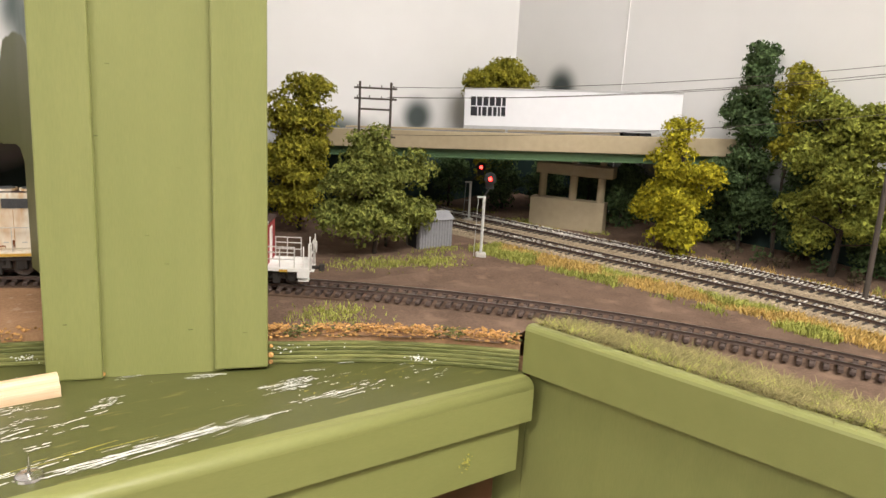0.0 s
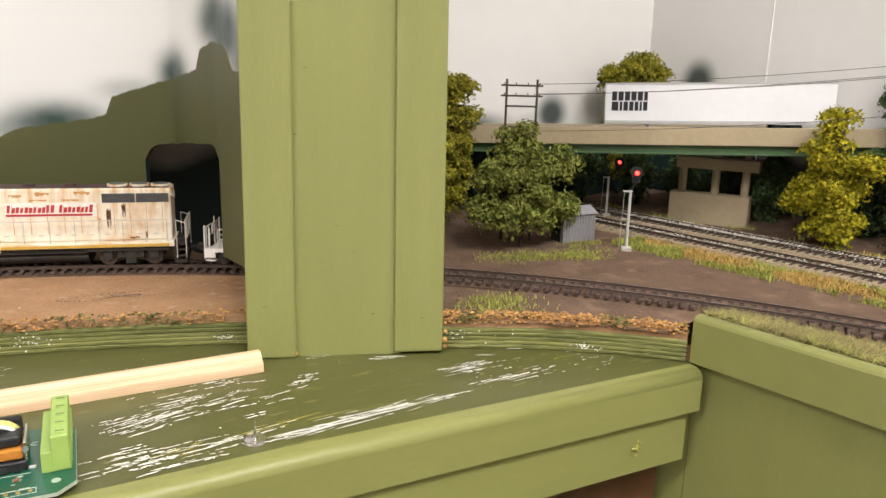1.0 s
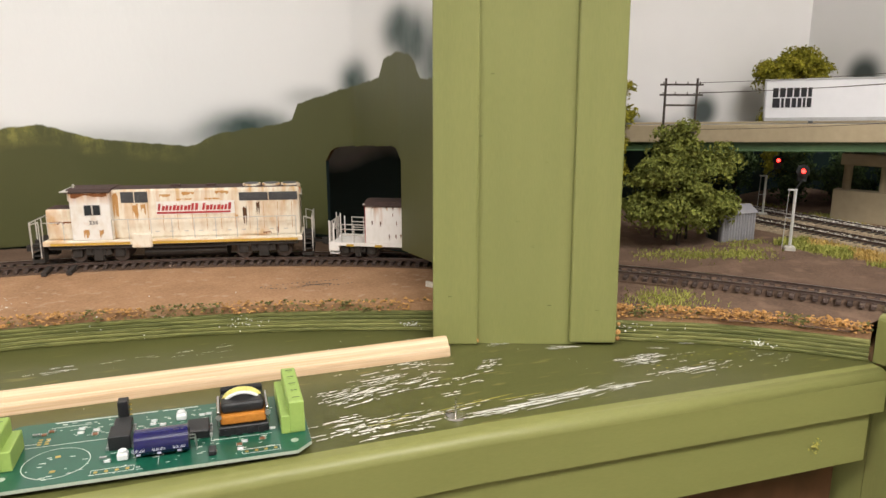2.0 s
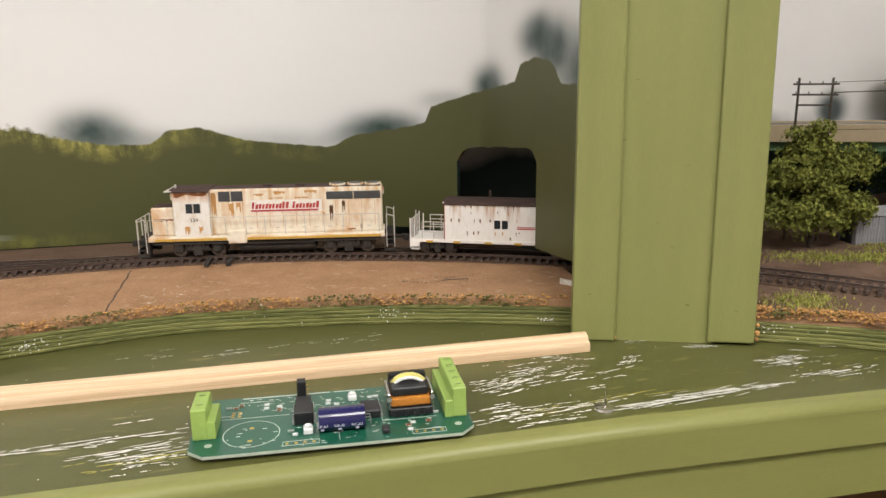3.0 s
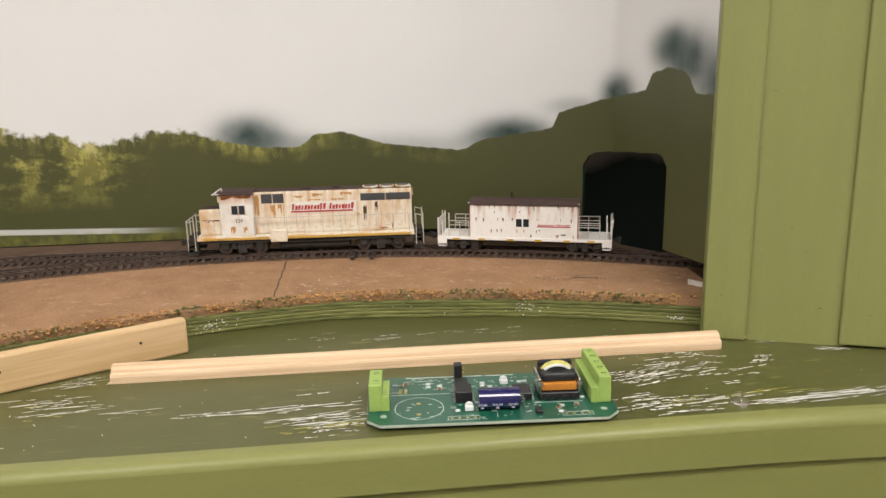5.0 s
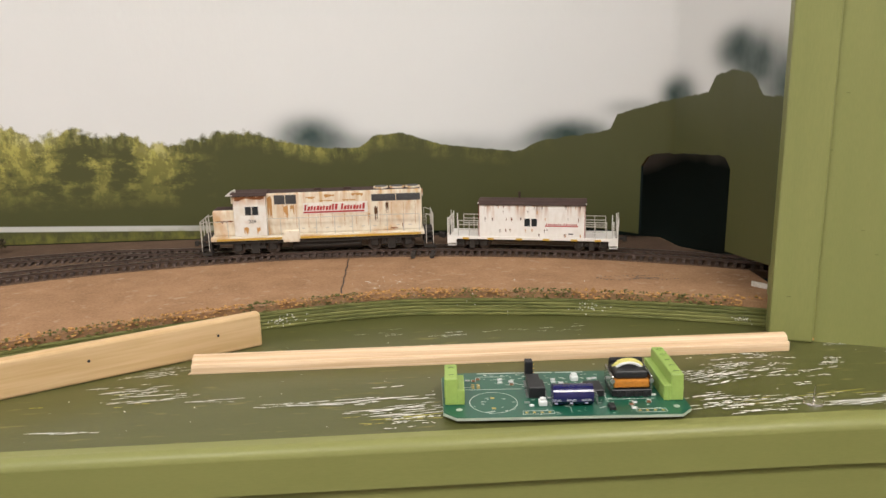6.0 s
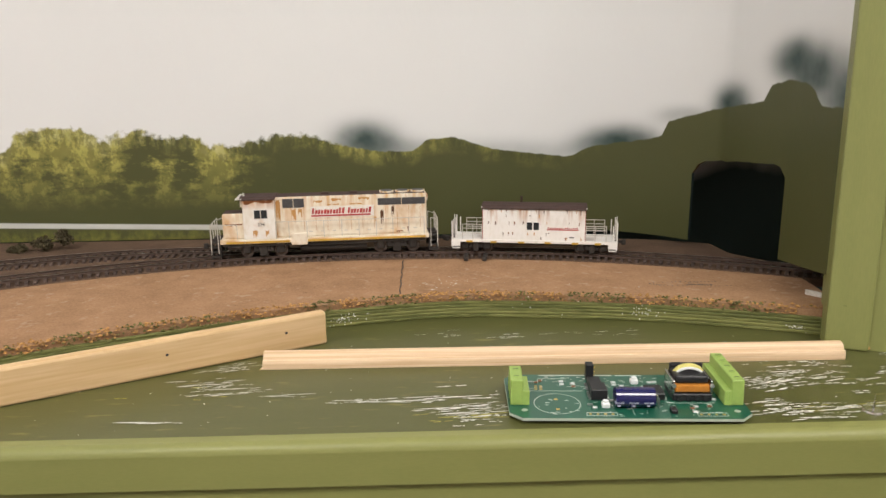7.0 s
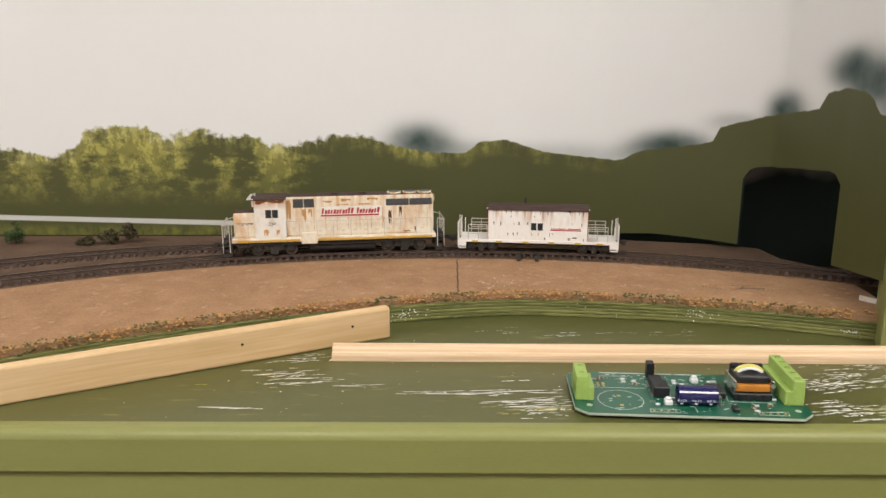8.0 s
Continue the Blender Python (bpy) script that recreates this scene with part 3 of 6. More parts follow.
# ---- scatter helpers ----
def flakes(name, points, sizes, material, label, flat=0.6, seed=1, category=""):
    """Many small rough lumps as one mesh."""
    rr = np.random.RandomState(seed)
    base = np.array([(1, 0, 0), (-0.5, 0.87, 0), (-0.5, -0.87, 0), (0, 0, 1), (0, 0, -0.7)])
    tri = np.array([(0, 1, 3), (1, 2, 3), (2, 0, 3), (1, 0, 4), (2, 1, 4), (0, 2, 4)])
    vs, fs = [], []
    for i, (p, s) in enumerate(zip(points, sizes)):
        a, k = rr.uniform(0, 6.28), rr.uniform(0.6, 1.3, 3)
        c, n = math.cos(a), math.sin(a)
        q = base * k * s
        q = np.c_[q[:, 0] * c - q[:, 1] * n, q[:, 0] * n + q[:, 1] * c, q[:, 2] * flat]
        vs.append(q + np.array(p))
        fs.append(tri + 5 * i)
    me = bpy.data.meshes.new(name)
    me.from_pydata(np.concatenate(vs).tolist(), [], np.concatenate(fs).tolist())
    me.materials.append(material)
    return tagged(new(name, me), label, category, kind="stuff")


def blades(name, points, height, material, label, lean=0.6, seed=1, wide=0.0004):
    """Grass: thin bent blades in one mesh."""
    rr = np.random.RandomState(seed)
    vs, fs = [], []
    for p in points:
        for _ in range(2):
            a, h = rr.uniform(0, 6.28), height * rr.uniform(0.4, 1.2)
            dx, dy = math.cos(a), math.sin(a)
            o = np.array(p) + np.array((rr.normal(0, 0.0012), rr.normal(0, 0.0012), 0))
            l = lean * rr.uniform(0.3, 1.4) * h
            sx, sy = -dy * wide, dx * wide
            k = len(vs)
            vs += [(o[0] - sx, o[1] - sy, o[2]), (o[0] + sx, o[1] + sy, o[2]), (o[0] + sx * 0.7 + dx * l * 0.4, o[1] + sy * 0.7 + dy * l * 0.4, o[2] + h * 0.6), (o[0] - sx * 0.7 + dx * l * 0.4, o[1] - sy * 0.7 + dy * l * 0.4, o[2] + h * 0.6), (o[0] + dx * l, o[1] + dy * l, o[2] + h)]
            fs += [(k, k + 1, k + 2, k + 3), (k + 3, k + 2, k + 4)]
    me = bpy.data.meshes.new(name)
    me.from_pydata(vs, [], fs)
    me.materials.append(material)
    return tagged(new(name, me), label, "grass", kind="stuff")


def leafage(name, clumps, per, size, material, parent, seed, squash=0.85):
    """A crown: small leaf pieces in clumps, one mesh."""
    rr = np.random.RandomState(seed)
    vs, fs = [], []
    for c, r in clumps:
        for _ in range(int(per * (r / 0.011) ** 2)):
            d = rr.normal(0, 1, 3)
            d /= np.linalg.norm(d)
            d[2] = d[2] if rr.uniform() < 0.3 else abs(d[2])
            p = np.array(c) + d * np.array((1, 1, squash)) * r * rr.uniform(0.55, 1.08)
            nrm = d + rr.normal(0, 0.55, 3)
            nrm /= np.linalg.norm(nrm)
            a = np.cross(nrm, rr.normal(0, 1, 3))
            a /= np.linalg.norm(a)
            e = np.cross(nrm, a)
            s = size * rr.uniform(0.55, 1.35)
            k = len(vs)
            vs += [tuple(p - a * s), tuple(p + e * s * 0.6 + nrm * s * 0.25), tuple(p + a * s), tuple(p - e * s * 0.6 + nrm * s * 0.25)]
            fs.append((k, k + 1, k + 2, k + 3))
    me = bpy.data.meshes.new(name)
    me.from_pydata(vs, [], fs)
    me.materials.append(material)
    ob = new(name, me)
    ob.parent = parent
    return ob


BARK = mat("bark", (0.055, 0.040, 0.030), (0.032, 0.024, 0.018), 200, 0.9, bump=0.8)


def leaf_mat(name, a, b):
    m = mat(name, a, b, 90, 0.85, vary=-0.42, spec=0.15, lo=0.38, hi=0.62)
    return m


LEAF_YELLOW = leaf_mat("yellow_green_leaf", (0.33, 0.29, 0.03), (0.165, 0.165, 0.018))
LEAF_MID = leaf_mat("mid_green_leaf", (0.240, 0.255, 0.055), (0.120, 0.142, 0.031))
LEAF_DARK = leaf_mat("dark_green_leaf", (0.088, 0.130, 0.050), (0.042, 0.070, 0.027))
LEAF_BRIGHT = leaf_mat("bright_yellow_leaf", (0.42, 0.36, 0.02), (0.22, 0.21, 0.015))
LEAF_LIGHT = leaf_mat("light_green_leaf", (0.250, 0.260, 0.042), (0.125, 0.145, 0.025))
LEAF_DRY = leaf_mat("dry_brush", (0.110, 0.090, 0.050), (0.060, 0.052, 0.030))


def tree(x, y, lobes, trunk_top, leaf, label, seed, per=130, size=0.0020, trunk=0.0022, z=1.110, name="tree", category="tree", clump=0.0125):
    """lobes: (dx, dy, dz, radius, half height) of the crown's masses, above the foot."""
    rr = random.Random(seed)
    t = thing(name, pose(x, y, z), label, category, "layout trees")
    clumps = []
    b = bmesh.new()
    wob = [Vector((rr.uniform(-0.002, 0.002), rr.uniform(-0.002, 0.002), trunk_top * k / 4)) for k in range(5)]
    wob[0] = Vector((0, 0, -0.003))
    for k in range(4):
        rod(wob[k], wob[k + 1], trunk * (1 - 0.2 * k), trunk * (0.8 - 0.2 * k), 7, b)
    for dx, dy, dz, r, h in lobes:
        n = max(7, int(60 * (r / 0.03) * (h / 0.04)))
        for _ in range(n):
            u, w = rr.uniform(0, 6.283), rr.uniform(-1, 1)
            q = math.sqrt(1 - w * w)
            k = rr.uniform(0.35, 0.95)
            c = (dx + r * q * math.cos(u) * k, dy + r * q * math.sin(u) * k, dz + h * w * k)
            clumps.append((c, clump * rr.uniform(0.6, 1.15)))
        for _ in range(5):
            c = Vector(rr.choice(clumps)[0])
            s = Vector((0, 0, min(c.z * 0.75, trunk_top * 0.95)))
            rod(s, c, trunk * 0.32, trunk * 0.1, 5, b)
    part("trunk", b, BARK, t)
    leafage("crown", clumps, per, size, leaf, t, seed)
    return t

# ---- right-hand scenery ----
tree(0.331, 0.655, [(0.008, 0, 0.138, 0.018, 0.018), (-0.016, 0, 0.112, 0.022, 0.020), (0.024, 0, 0.106, 0.013, 0.009), (-0.008, 0, 0.070, 0.034, 0.034), (0.012, 0, 0.080, 0.020, 0.022), (-0.004, 0, 0.035, 0.030, 0.022)], 0.13, LEAF_YELLOW, "tall yellow-green model tree with a two-part crown", 11)
tree(0.345, 0.540, [(-0.004, 0, 0.086, 0.024, 0.020), (0.038, -0.004, 0.072, 0.012, 0.013), (-0.024, 0, 0.066, 0.022, 0.020), (0.012, 0, 0.052, 0.032, 0.028), (-0.034, 0, 0.034, 0.022, 0.014), (0.040, 0, 0.032, 0.018, 0.015), (0, 0, 0.030, 0.033, 0.017)], 0.09, LEAF_MID, "broad mid-green model tree beside the curved track", 12)
tree(0.592, 0.412, [(0, 0.006, 0.112, 0.011, 0.012), (0, 0.002, 0.088, 0.023, 0.020), (0, 0, 0.056, 0.031, 0.028), (0, -0.002, 0.024, 0.024, 0.017), (0, 0.032, 0.045, 0.012, 0.013), (0, -0.028, 0.082, 0.012, 0.013)], 0.10, LEAF_BRIGHT, "bright yellow-green tapering model tree", 13)
tree(0.660, 0.386, [(0, 0.004, 0.190, 0.013, 0.013), (0, 0.002, 0.172, 0.017, 0.016), (0, 0.004, 0.150, 0.017, 0.016), (0, 0.018, 0.130, 0.016, 0.016), (0, -0.006, 0.122, 0.022, 0.022), (0, 0.006, 0.085, 0.028, 0.024), (0, -0.010, 0.050, 0.024, 0.028)], 0.17, LEAF_DARK, "tall dark green model tree against the white wall", 14)
tree(0.662, 0.352, [(0, 0.002, 0.163, 0.013, 0.014), (0, -0.012, 0.158, 0.011, 0.012), (0, 0.001, 0.136, 0.013, 0.018), (0, 0.004, 0.112, 0.011, 0.016)], 0.14, LEAF_YELLOW, "slim yellow-green model tree beside a dark one", 24)
tree(0.645, 0.290, [(0, 0.024, 0.143, 0.018, 0.013), (0, 0.0, 0.130, 0.028, 0.022), (-0.002, -0.034, 0.125, 0.025, 0.028), (0, 0.020, 0.105, 0.028, 0.022), (-0.005, -0.010, 0.088, 0.034, 0.026), (0, 0.028, 0.060, 0.022, 0.018), (0, -0.030, 0.060, 0.028, 0.028), (0, 0.020, 0.035, 0.018, 0.012)], 0.13, LEAF_LIGHT, "large light green model tree near the telegraph pole", 15, trunk=0.003)
tree(0.674, 0.330, [(0, 0.005, 0.130, 0.016, 0.020), (0, 0, 0.085, 0.026, 0.050), (0, 0, 0.035, 0.028, 0.030)], 0.10, LEAF_DARK, "dark green model tree in the row along the wall", 16)
tree(0.648, 0.522, [(0, 0, 0.034, 0.024, 0.034), (0, -0.012, 0.055, 0.014, 0.018)], 0.06, LEAF_DARK, "small dark green model tree beside the bridge pier", 17)
tree(0.622, 0.700, [(0, 0, 0.158, 0.030, 0.020), (-0.030, 0, 0.146, 0.020, 0.018), (0.028, 0, 0.148, 0.020, 0.020), (-0.010, 0, 0.10, 0.024, 0.030), (0, 0, 0.05, 0.024, 0.030)], 0.15, LEAF_YELLOW, "tall yellow-green model tree behind the overpass", 18)
# Dark bushes; those behind the bridge are added to stand for its deep shade.
for k, (x, y, r) in enumerate(((0.655, 0.640, 0.026), (0.610, 0.672, 0.024), (0.560, 0.712, 0.022), (0.668, 0.585, 0.022), (0.665, 0.470, 0.024), (0.668, 0.420, 0.020), (0.672, 0.270, 0.024))):
    tree(x, y, [(0, 0, 0.028, r, 0.026), (0.004, 0, 0.056, r * 0.7, 0.018)], 0.05, LEAF_DARK, "dense dark green undergrowth against the wall, added where shade is deep", 90 + k, per=70, name="bush", category="bush")
tree(0.668, 0.205, [(0, 0, 0.09, 0.03, 0.06)], 0.12, LEAF_MID, "mid-green model tree at the row's end", 19)
for i, (x, y, r) in enumerate(((0.628, 0.378, 0.012), (0.632, 0.350, 0.011), (0.640, 0.330, 0.012), (0.648, 0.300, 0.010), (0.637, 0.268, 0.011), (0.635, 0.455, 0.010), (0.62, 0.43, 0.009))):
    tree(x, y, [(0, 0, 0.008, r, 0.008)], 0.006, LEAF_DRY if i % 2 == 0 else LEAF_DARK, "low scrubby bush at the foot of the trees", 40 + i, per=50, size=0.0016, trunk=0.0008, name="bush", category="bush", clump=0.006, z=1.112)

GRASS_GREEN = mat("static_grass_green", (0.40, 0.40, 0.10), (0.24, 0.26, 0.06), 60, 0.9, vary=-0.35, spec=0.1)
GRASS_GOLD = mat("static_grass_gold", (0.58, 0.38, 0.12), (0.40, 0.28, 0.09), 60, 0.9, vary=-0.3, spec=0.1)
GRASS_DRY = mat("static_grass_dry", (0.31, 0.265, 0.115), (0.14, 0.125, 0.048), 60, 0.9, vary=-0.4, spec=0.1)
rs = np.random.RandomState(8)


def strip(line, offs, n, jitter, keep=None):
    """Random ground points along a plan line."""
    pts = along(line, 0.004)
    out = []
    while len(out) < n:
        p, a = pts[rs.randint(len(pts))]
        o = rs.uniform(*offs) + rs.normal(0, jitter)
        x, y = p.x - math.sin(radians(a)) * o, p.y + math.cos(radians(a)) * o
        if keep and not keep(x, y):
            continue
        out.append((x, y, ground_height(x, y) - 0.0004))
    return out


def patch(x, y, rx, ry, n):
    return [(x + a, y + c, ground_height(x + a, y + c) - 0.0004) for a, c in zip(rs.normal(0, rx, n), rs.normal(0, ry, n)) if 0.11 < x + a < 0.68]


def clear(x, y):
    return abs(math.hypot(x - CX, y - CY) - RAD) > 0.021 and y < 0.52


def mottle(x, y, s, cut):
    return noise.noise(Vector((x * s, y * s, 7.0))) > cut


vp = [p for p in back_near if p.y > -0.3]
blades("grass", strip(vp, (-0.066, -0.026), 6500, 0.003, lambda x, y: clear(x, y) and y > 0.02 and mottle(x, y, 22, -0.05)), 0.0048, GRASS_GREEN, "bright green static grass between the tracks", seed=2)
blades("grass", strip(vp, (-0.054, -0.020), 6000, 0.003, lambda x, y: clear(x, y) and y > 0.02 and mottle(x, y, 22, 0.0) is False), 0.0042, GRASS_GOLD, "golden dry static grass between the tracks", seed=3)
side = [Vector((x + 0.020, y, 0)) for x, y in FASCIA]
blades("grass", strip(side, (-0.013, 0.040), 15000, 0.004, lambda x, y: clear(x, y) and y > 0.0 and x > fascia_x(y) + 0.009), 0.0045, GRASS_DRY, "flattened dry olive grass along the layout edge", lean=2.4, seed=4)
blades("grass", strip(side, (-0.010, 0.028), 2400, 0.004, lambda x, y: clear(x, y) and y > 0.0 and x > fascia_x(y) + 0.009 and mottle(x, y, 40, 0.05)), 0.0045, GRASS_GREEN, "greener grass along the layout edge", lean=1.4, seed=5)
for k, (x, y, rx, ry, n) in enumerate(((0.222, 0.392, 0.014, 0.010, 420), (0.375, 0.492, 0.014, 0.010, 380), (0.34, 0.50, 0.02, 0.008, 300), (0.405, 0.525, 0.012, 0.006, 160), (0.32, 0.515, 0.02, 0.008, 250))):
    blades("grass", [p for p in patch(x, y, rx, ry, n) if clear(p[0], p[1]) or p[1] > 0.5], 0.0030, GRASS_GREEN, "patch of short yellow-green grass beside the track", seed=20 + k)
blades("grass", strip([p for p in back_far if p.y > 0.05], (0.014, 0.034), 1500, 0.004, lambda x, y: x < 0.68 and mottle(x, y, 26, -0.1)), 0.0040, GRASS_GOLD, "rusty dry grass behind the far track", seed=6)
blades("grass", strip([p for p in back_far if p.y > 0.05], (0.014, 0.06), 1500, 0.004, lambda x, y: x < 0.68 and mottle(x, y, 26, 0.1)), 0.0040, GRASS_GREEN, "weedy green grass below the trees", seed=7)

BALLAST_PALE = mat("pale_ballast", (0.72, 0.69, 0.63), (0.46, 0.42, 0.36), 120, 0.9, bump=0.6, vary=-0.3, spec=0.15)


def stones(line, offs, n, jitter, z):
    pts = strip([p for p in line if p.y > -0.3], offs, n, jitter)
    # Pale stones are enlarged; they also stand for shine on the rail tops.
    return [(x, y, max(z, h)) for x, y, h in pts], rs.uniform(0.0006, 0.0013, n) * (1.25 if z > 1.1145 else 1.0)


for offs, n, m, lab in (((-0.021, 0.021), 4200, BALLAST, "tan ballast stones between the ties"), ((-0.026, -0.014), 2600, BALLAST, "tan ballast shoulder beside the track")):
    flakes("ballast", *stones(back_near, offs, n, 0.002, 1.1142), m, lab, seed=31)
flakes("ballast", *stones(back_far, (-0.030, -0.013), 3000, 0.002, 1.1140), BALLAST, "tan ballast stones beside the far track", seed=32)
flakes("ballast", *stones(back_far, (-0.008, 0.008), 3600, 0.0015, 1.1158), BALLAST_PALE, "pale grey ballast stones between the rails", seed=33)
flakes("ballast", *stones(back_far, (0.010, 0.019), 3200, 0.0015, 1.1150), BALLAST_PALE, "pale ballast shoulder behind the far track", seed=34)
flakes("ballast", *stones(back_near, (-0.006, 0.006), 1300, 0.002, 1.1154), BALLAST_PALE, "pale stones between the rails", seed=35)
pts = [(x, y, ground_height(x, y)) for x, y in zip(rs.uniform(0.15, 0.45, 3000), rs.uniform(0.15, 0.56, 3000)) if clear(x, y) and (y > front_y(x) + 0.006 if x < 0.289 else x > fascia_x(y) + 0.01)]
flakes("pebbles", pts, rs.uniform(0.0002, 0.0007, len(pts)), DIRT, "scattered dirt crumbs on the ground", seed=36)

# crumbled edge of the board
edge_pts = along([p for p in front if p.x > -0.62], 0.0011)
pa, sa, pg, sg = [], [], [], []
for p, a in edge_pts:
    nx, ny = math.sin(radians(a)), -math.cos(radians(a))
    for _ in range(10 if p.x > 0.17 else 6):
        o, z = rs.uniform(-0.007, 0.0018), rs.uniform(1.1135, 1.1198) + (0.0025 if p.x > 0.17 else 0.0)
        q = (p.x + nx * o, p.y + ny * o, z)
        if 0.062 < p.x < 0.168 and o > -0.004:
            continue
        green = noise.noise(Vector((p.x * 45, p.y * 45, 2))) + rs.uniform(-0.3, 0.3) > ((0.12 if z > 1.1155 else -0.10) if p.x < 0.15 else 0.38)
        (pg if green else pa).append(q)
        (sg if green else sa).append(rs.uniform(0.0006, 0.0018))
flakes("board_crumbs", pa, sa, CRUMB, "crumbled orange-brown fibre along the board edge", seed=41)
flakes("board_crumbs", pg, sg, CRUMB_GREEN, "green-stained crumbled fibre along the board edge", seed=42)

# ---- overpass ----
BEIGE = mat("beige_concrete", (0.44, 0.36, 0.24), (0.38, 0.31, 0.205), 30, 0.8, bump=0.1, spec=0.2)
BRIDGE_GREEN = mat("bridge_green_steel", (0.095, 0.165, 0.075), (0.07, 0.13, 0.06), 40, 0.55)
ASPHALT = mat("grey_roadway", (0.20, 0.20, 0.21), (0.15, 0.15, 0.155), 80, 0.9, bump=0.3)
BR = pose(0.479, 0.591, 1.2065, 0, 0, -40.9) @ pose(0, 0, 0, 0, -1.7) @ pose(0, 0, -1.2065)
bridge = thing("overpass", BR, "beige concrete road overpass on green steel girders", "bridge")
part("deck", box(-0.156, 0.262, -0.018, 0.092, 1.1965, 1.2065), ASPHALT, bridge, "grey road deck")
part("parapet", box(-0.156, 0.262, -0.0225, -0.018, 1.1955, 1.2125, 0.0004), BEIGE, bridge)
part("parapet", box(-0.156, 0.262, 0.092, 0.0965, 1.1955, 1.2085, 0.0004), BEIGE, bridge)
for y in (-0.016, 0.014, 0.044, 0.074):
    g = box(-0.156, 0.262, y - 0.0008, y + 0.0008, 1.1875, 1.1964)
    box(-0.156, 0.262, y - 0.0032, y + 0.0032, 1.1866, 1.1876, bm=g)
    part("girder", g, BRIDGE_GREEN, bridge, "green steel girder")
end = thing("bridge_bearing", pose(0.409, 0.636, 1.180), "round beige bridge bearing end", "bridge")
part("block", rod((0, -0.006, 0), (0, 0.006, 0), 0.005, n=16), BEIGE, end)
part("stem", rod((0, 0, -0.075), (0, 0, -0.003), 0.003, n=12), BEIGE, end)
pier = thing("bridge_pier", pose(0.598, 0.5515, 1.1015, 0, 0, -62), "beige concrete bridge pier wall with three columns", "bridge pier")
part("wall", box(-0.0405, 0.0405, -0.008, 0.008, 0, 0.0415, 0.0005), BEIGE, pier)
for x in (-0.030, 0.004, 0.034):
    part("column", rod((x, 0, 0.0412), (x, 0, 0.0680), 0.0042, n=16), BEIGE, pier)
    part("bearing", box(x - 0.003, x + 0.003, -0.003, 0.003, 0.0795, 0.0880), BEIGE, pier)
part("cap", box(-0.036, 0.047, -0.0090, 0.0090, 0.0675, 0.0795, 0.0008), BEIGE, pier)

# trailer
SILVER = mat("silver_trailer_rail", (0.55, 0.55, 0.56), (0.45, 0.45, 0.46), 90, 0.4, metal=0.3)
TRAILER = mat("white_trailer_side", (0.82, 0.82, 0.85), (0.78, 0.78, 0.81), 20, 0.35)
BLACK = mat("black_rubber", (0.012, 0.012, 0.012), (0.02, 0.02, 0.02), 200, 0.7)
DARK = mat("dark_lettering", (0.016, 0.017, 0.022), (0.022, 0.022, 0.028), 300, 0.5)
trailer = thing("semi_trailer", BR @ pose(0.0, 0.0, 1.2065), "white box semi-trailer with dark lettering blocks, parked", "trailer")
part("body", box(0.0, 0.213, 0.0, 0.030, 0.0085, 0.0475, 0.0006), TRAILER, trailer)
part("bottom_rail", box(0.0, 0.213, -0.0004, 0.0304, 0.0080, 0.0112), SILVER, trailer)
part("top_rail", box(0.0, 0.213, -0.0004, 0.0304, 0.0462, 0.0478), SILVER, trailer)
for x in (0.165, 0.180):
    for y in (0.004, 0.026):
        part("wheel", rod((x, y - 0.003, 0.0056), (x, y + 0.003, 0.0056), 0.0056, n=16), BLACK, trailer)
for y in (0.005, 0.025):
    part("landing_leg", box(0.042, 0.044, y - 0.001, y + 0.001, 0.0, 0.0082), SILVER, trailer)
widths = ((0, 1, 2, 3, 4, 5), (0, 1.25, 1.85, 2.75, 3.6, 4.35, 4.9))
for r, xs in enumerate(widths):
    z1 = 0.0395 - r * 0.0098
    for i, x in enumerate(xs):
        nxt = xs[i + 1] if i + 1 < len(xs) else 5.75
        part("lettering_block", box(0.0065 + x * 0.0062, 0.0065 + nxt * 0.0062 - 0.0013, -0.0004, 0.0003, z1 - 0.0088, z1), DARK, trailer)

# cabinet beside the track
GREY = mat("grey_sheet_metal", (0.33, 0.33, 0.35), (0.26, 0.26, 0.28), 60, 0.5, metal=0.2, bump=0.1)
cab = thing("relay_cabinet", pose(0.4085, 0.546, 1.1045, 0, 0, -3), "grey corrugated metal equipment shed by the tracks", "shed")
wall = bmesh.new()
n = 12
outline = []
for i in range(n * 4):
    x = -0.018 + 0.036 * i / (n * 4)
    outline.append((x, -0.011 - (0.0007 if i % 4 in (1, 2) else 0)))
outline += [(0.018, -0.011), (0.018, 0.011), (-0.018, 0.011)]
part("wall", prism(outline, 0, 0.032), GREY, cab)
rf = bmesh.new()
v = [rf.verts.new(c) for c in ((-0.0195, -0.013, 0.032), (0.0195, -0.013, 0.032), (0.0195, 0.013, 0.032), (-0.0195, 0.013, 0.032), (-0.0195, 0.0, 0.0385), (0.0195, 0.0, 0.0385))]
for f in ((0, 1, 5, 4), (2, 3, 4, 5), (0, 4, 3), (1, 2, 5), (0, 3, 2, 1)):
    rf.faces.new([v[i] for i in f])
part("roof", rf, GREY, cab, "pitched grey metal roof")
part("door", box(-0.0184, -0.0178, -0.007, 0.007, 0.001, 0.026), DARK, cab, "dark door panel")

# signals
MAST = mat("silver_mast", (0.62, 0.62, 0.60), (0.50, 0.50, 0.48), 120, 0.45, metal=0.2)
RED = glow("red_lens", (1.0, 0.02, 0.015), 14.0)
CONCRETE = mat("pale_concrete", (0.50, 0.47, 0.42), (0.40, 0.38, 0.34), 150, 0.9, bump=0.4)


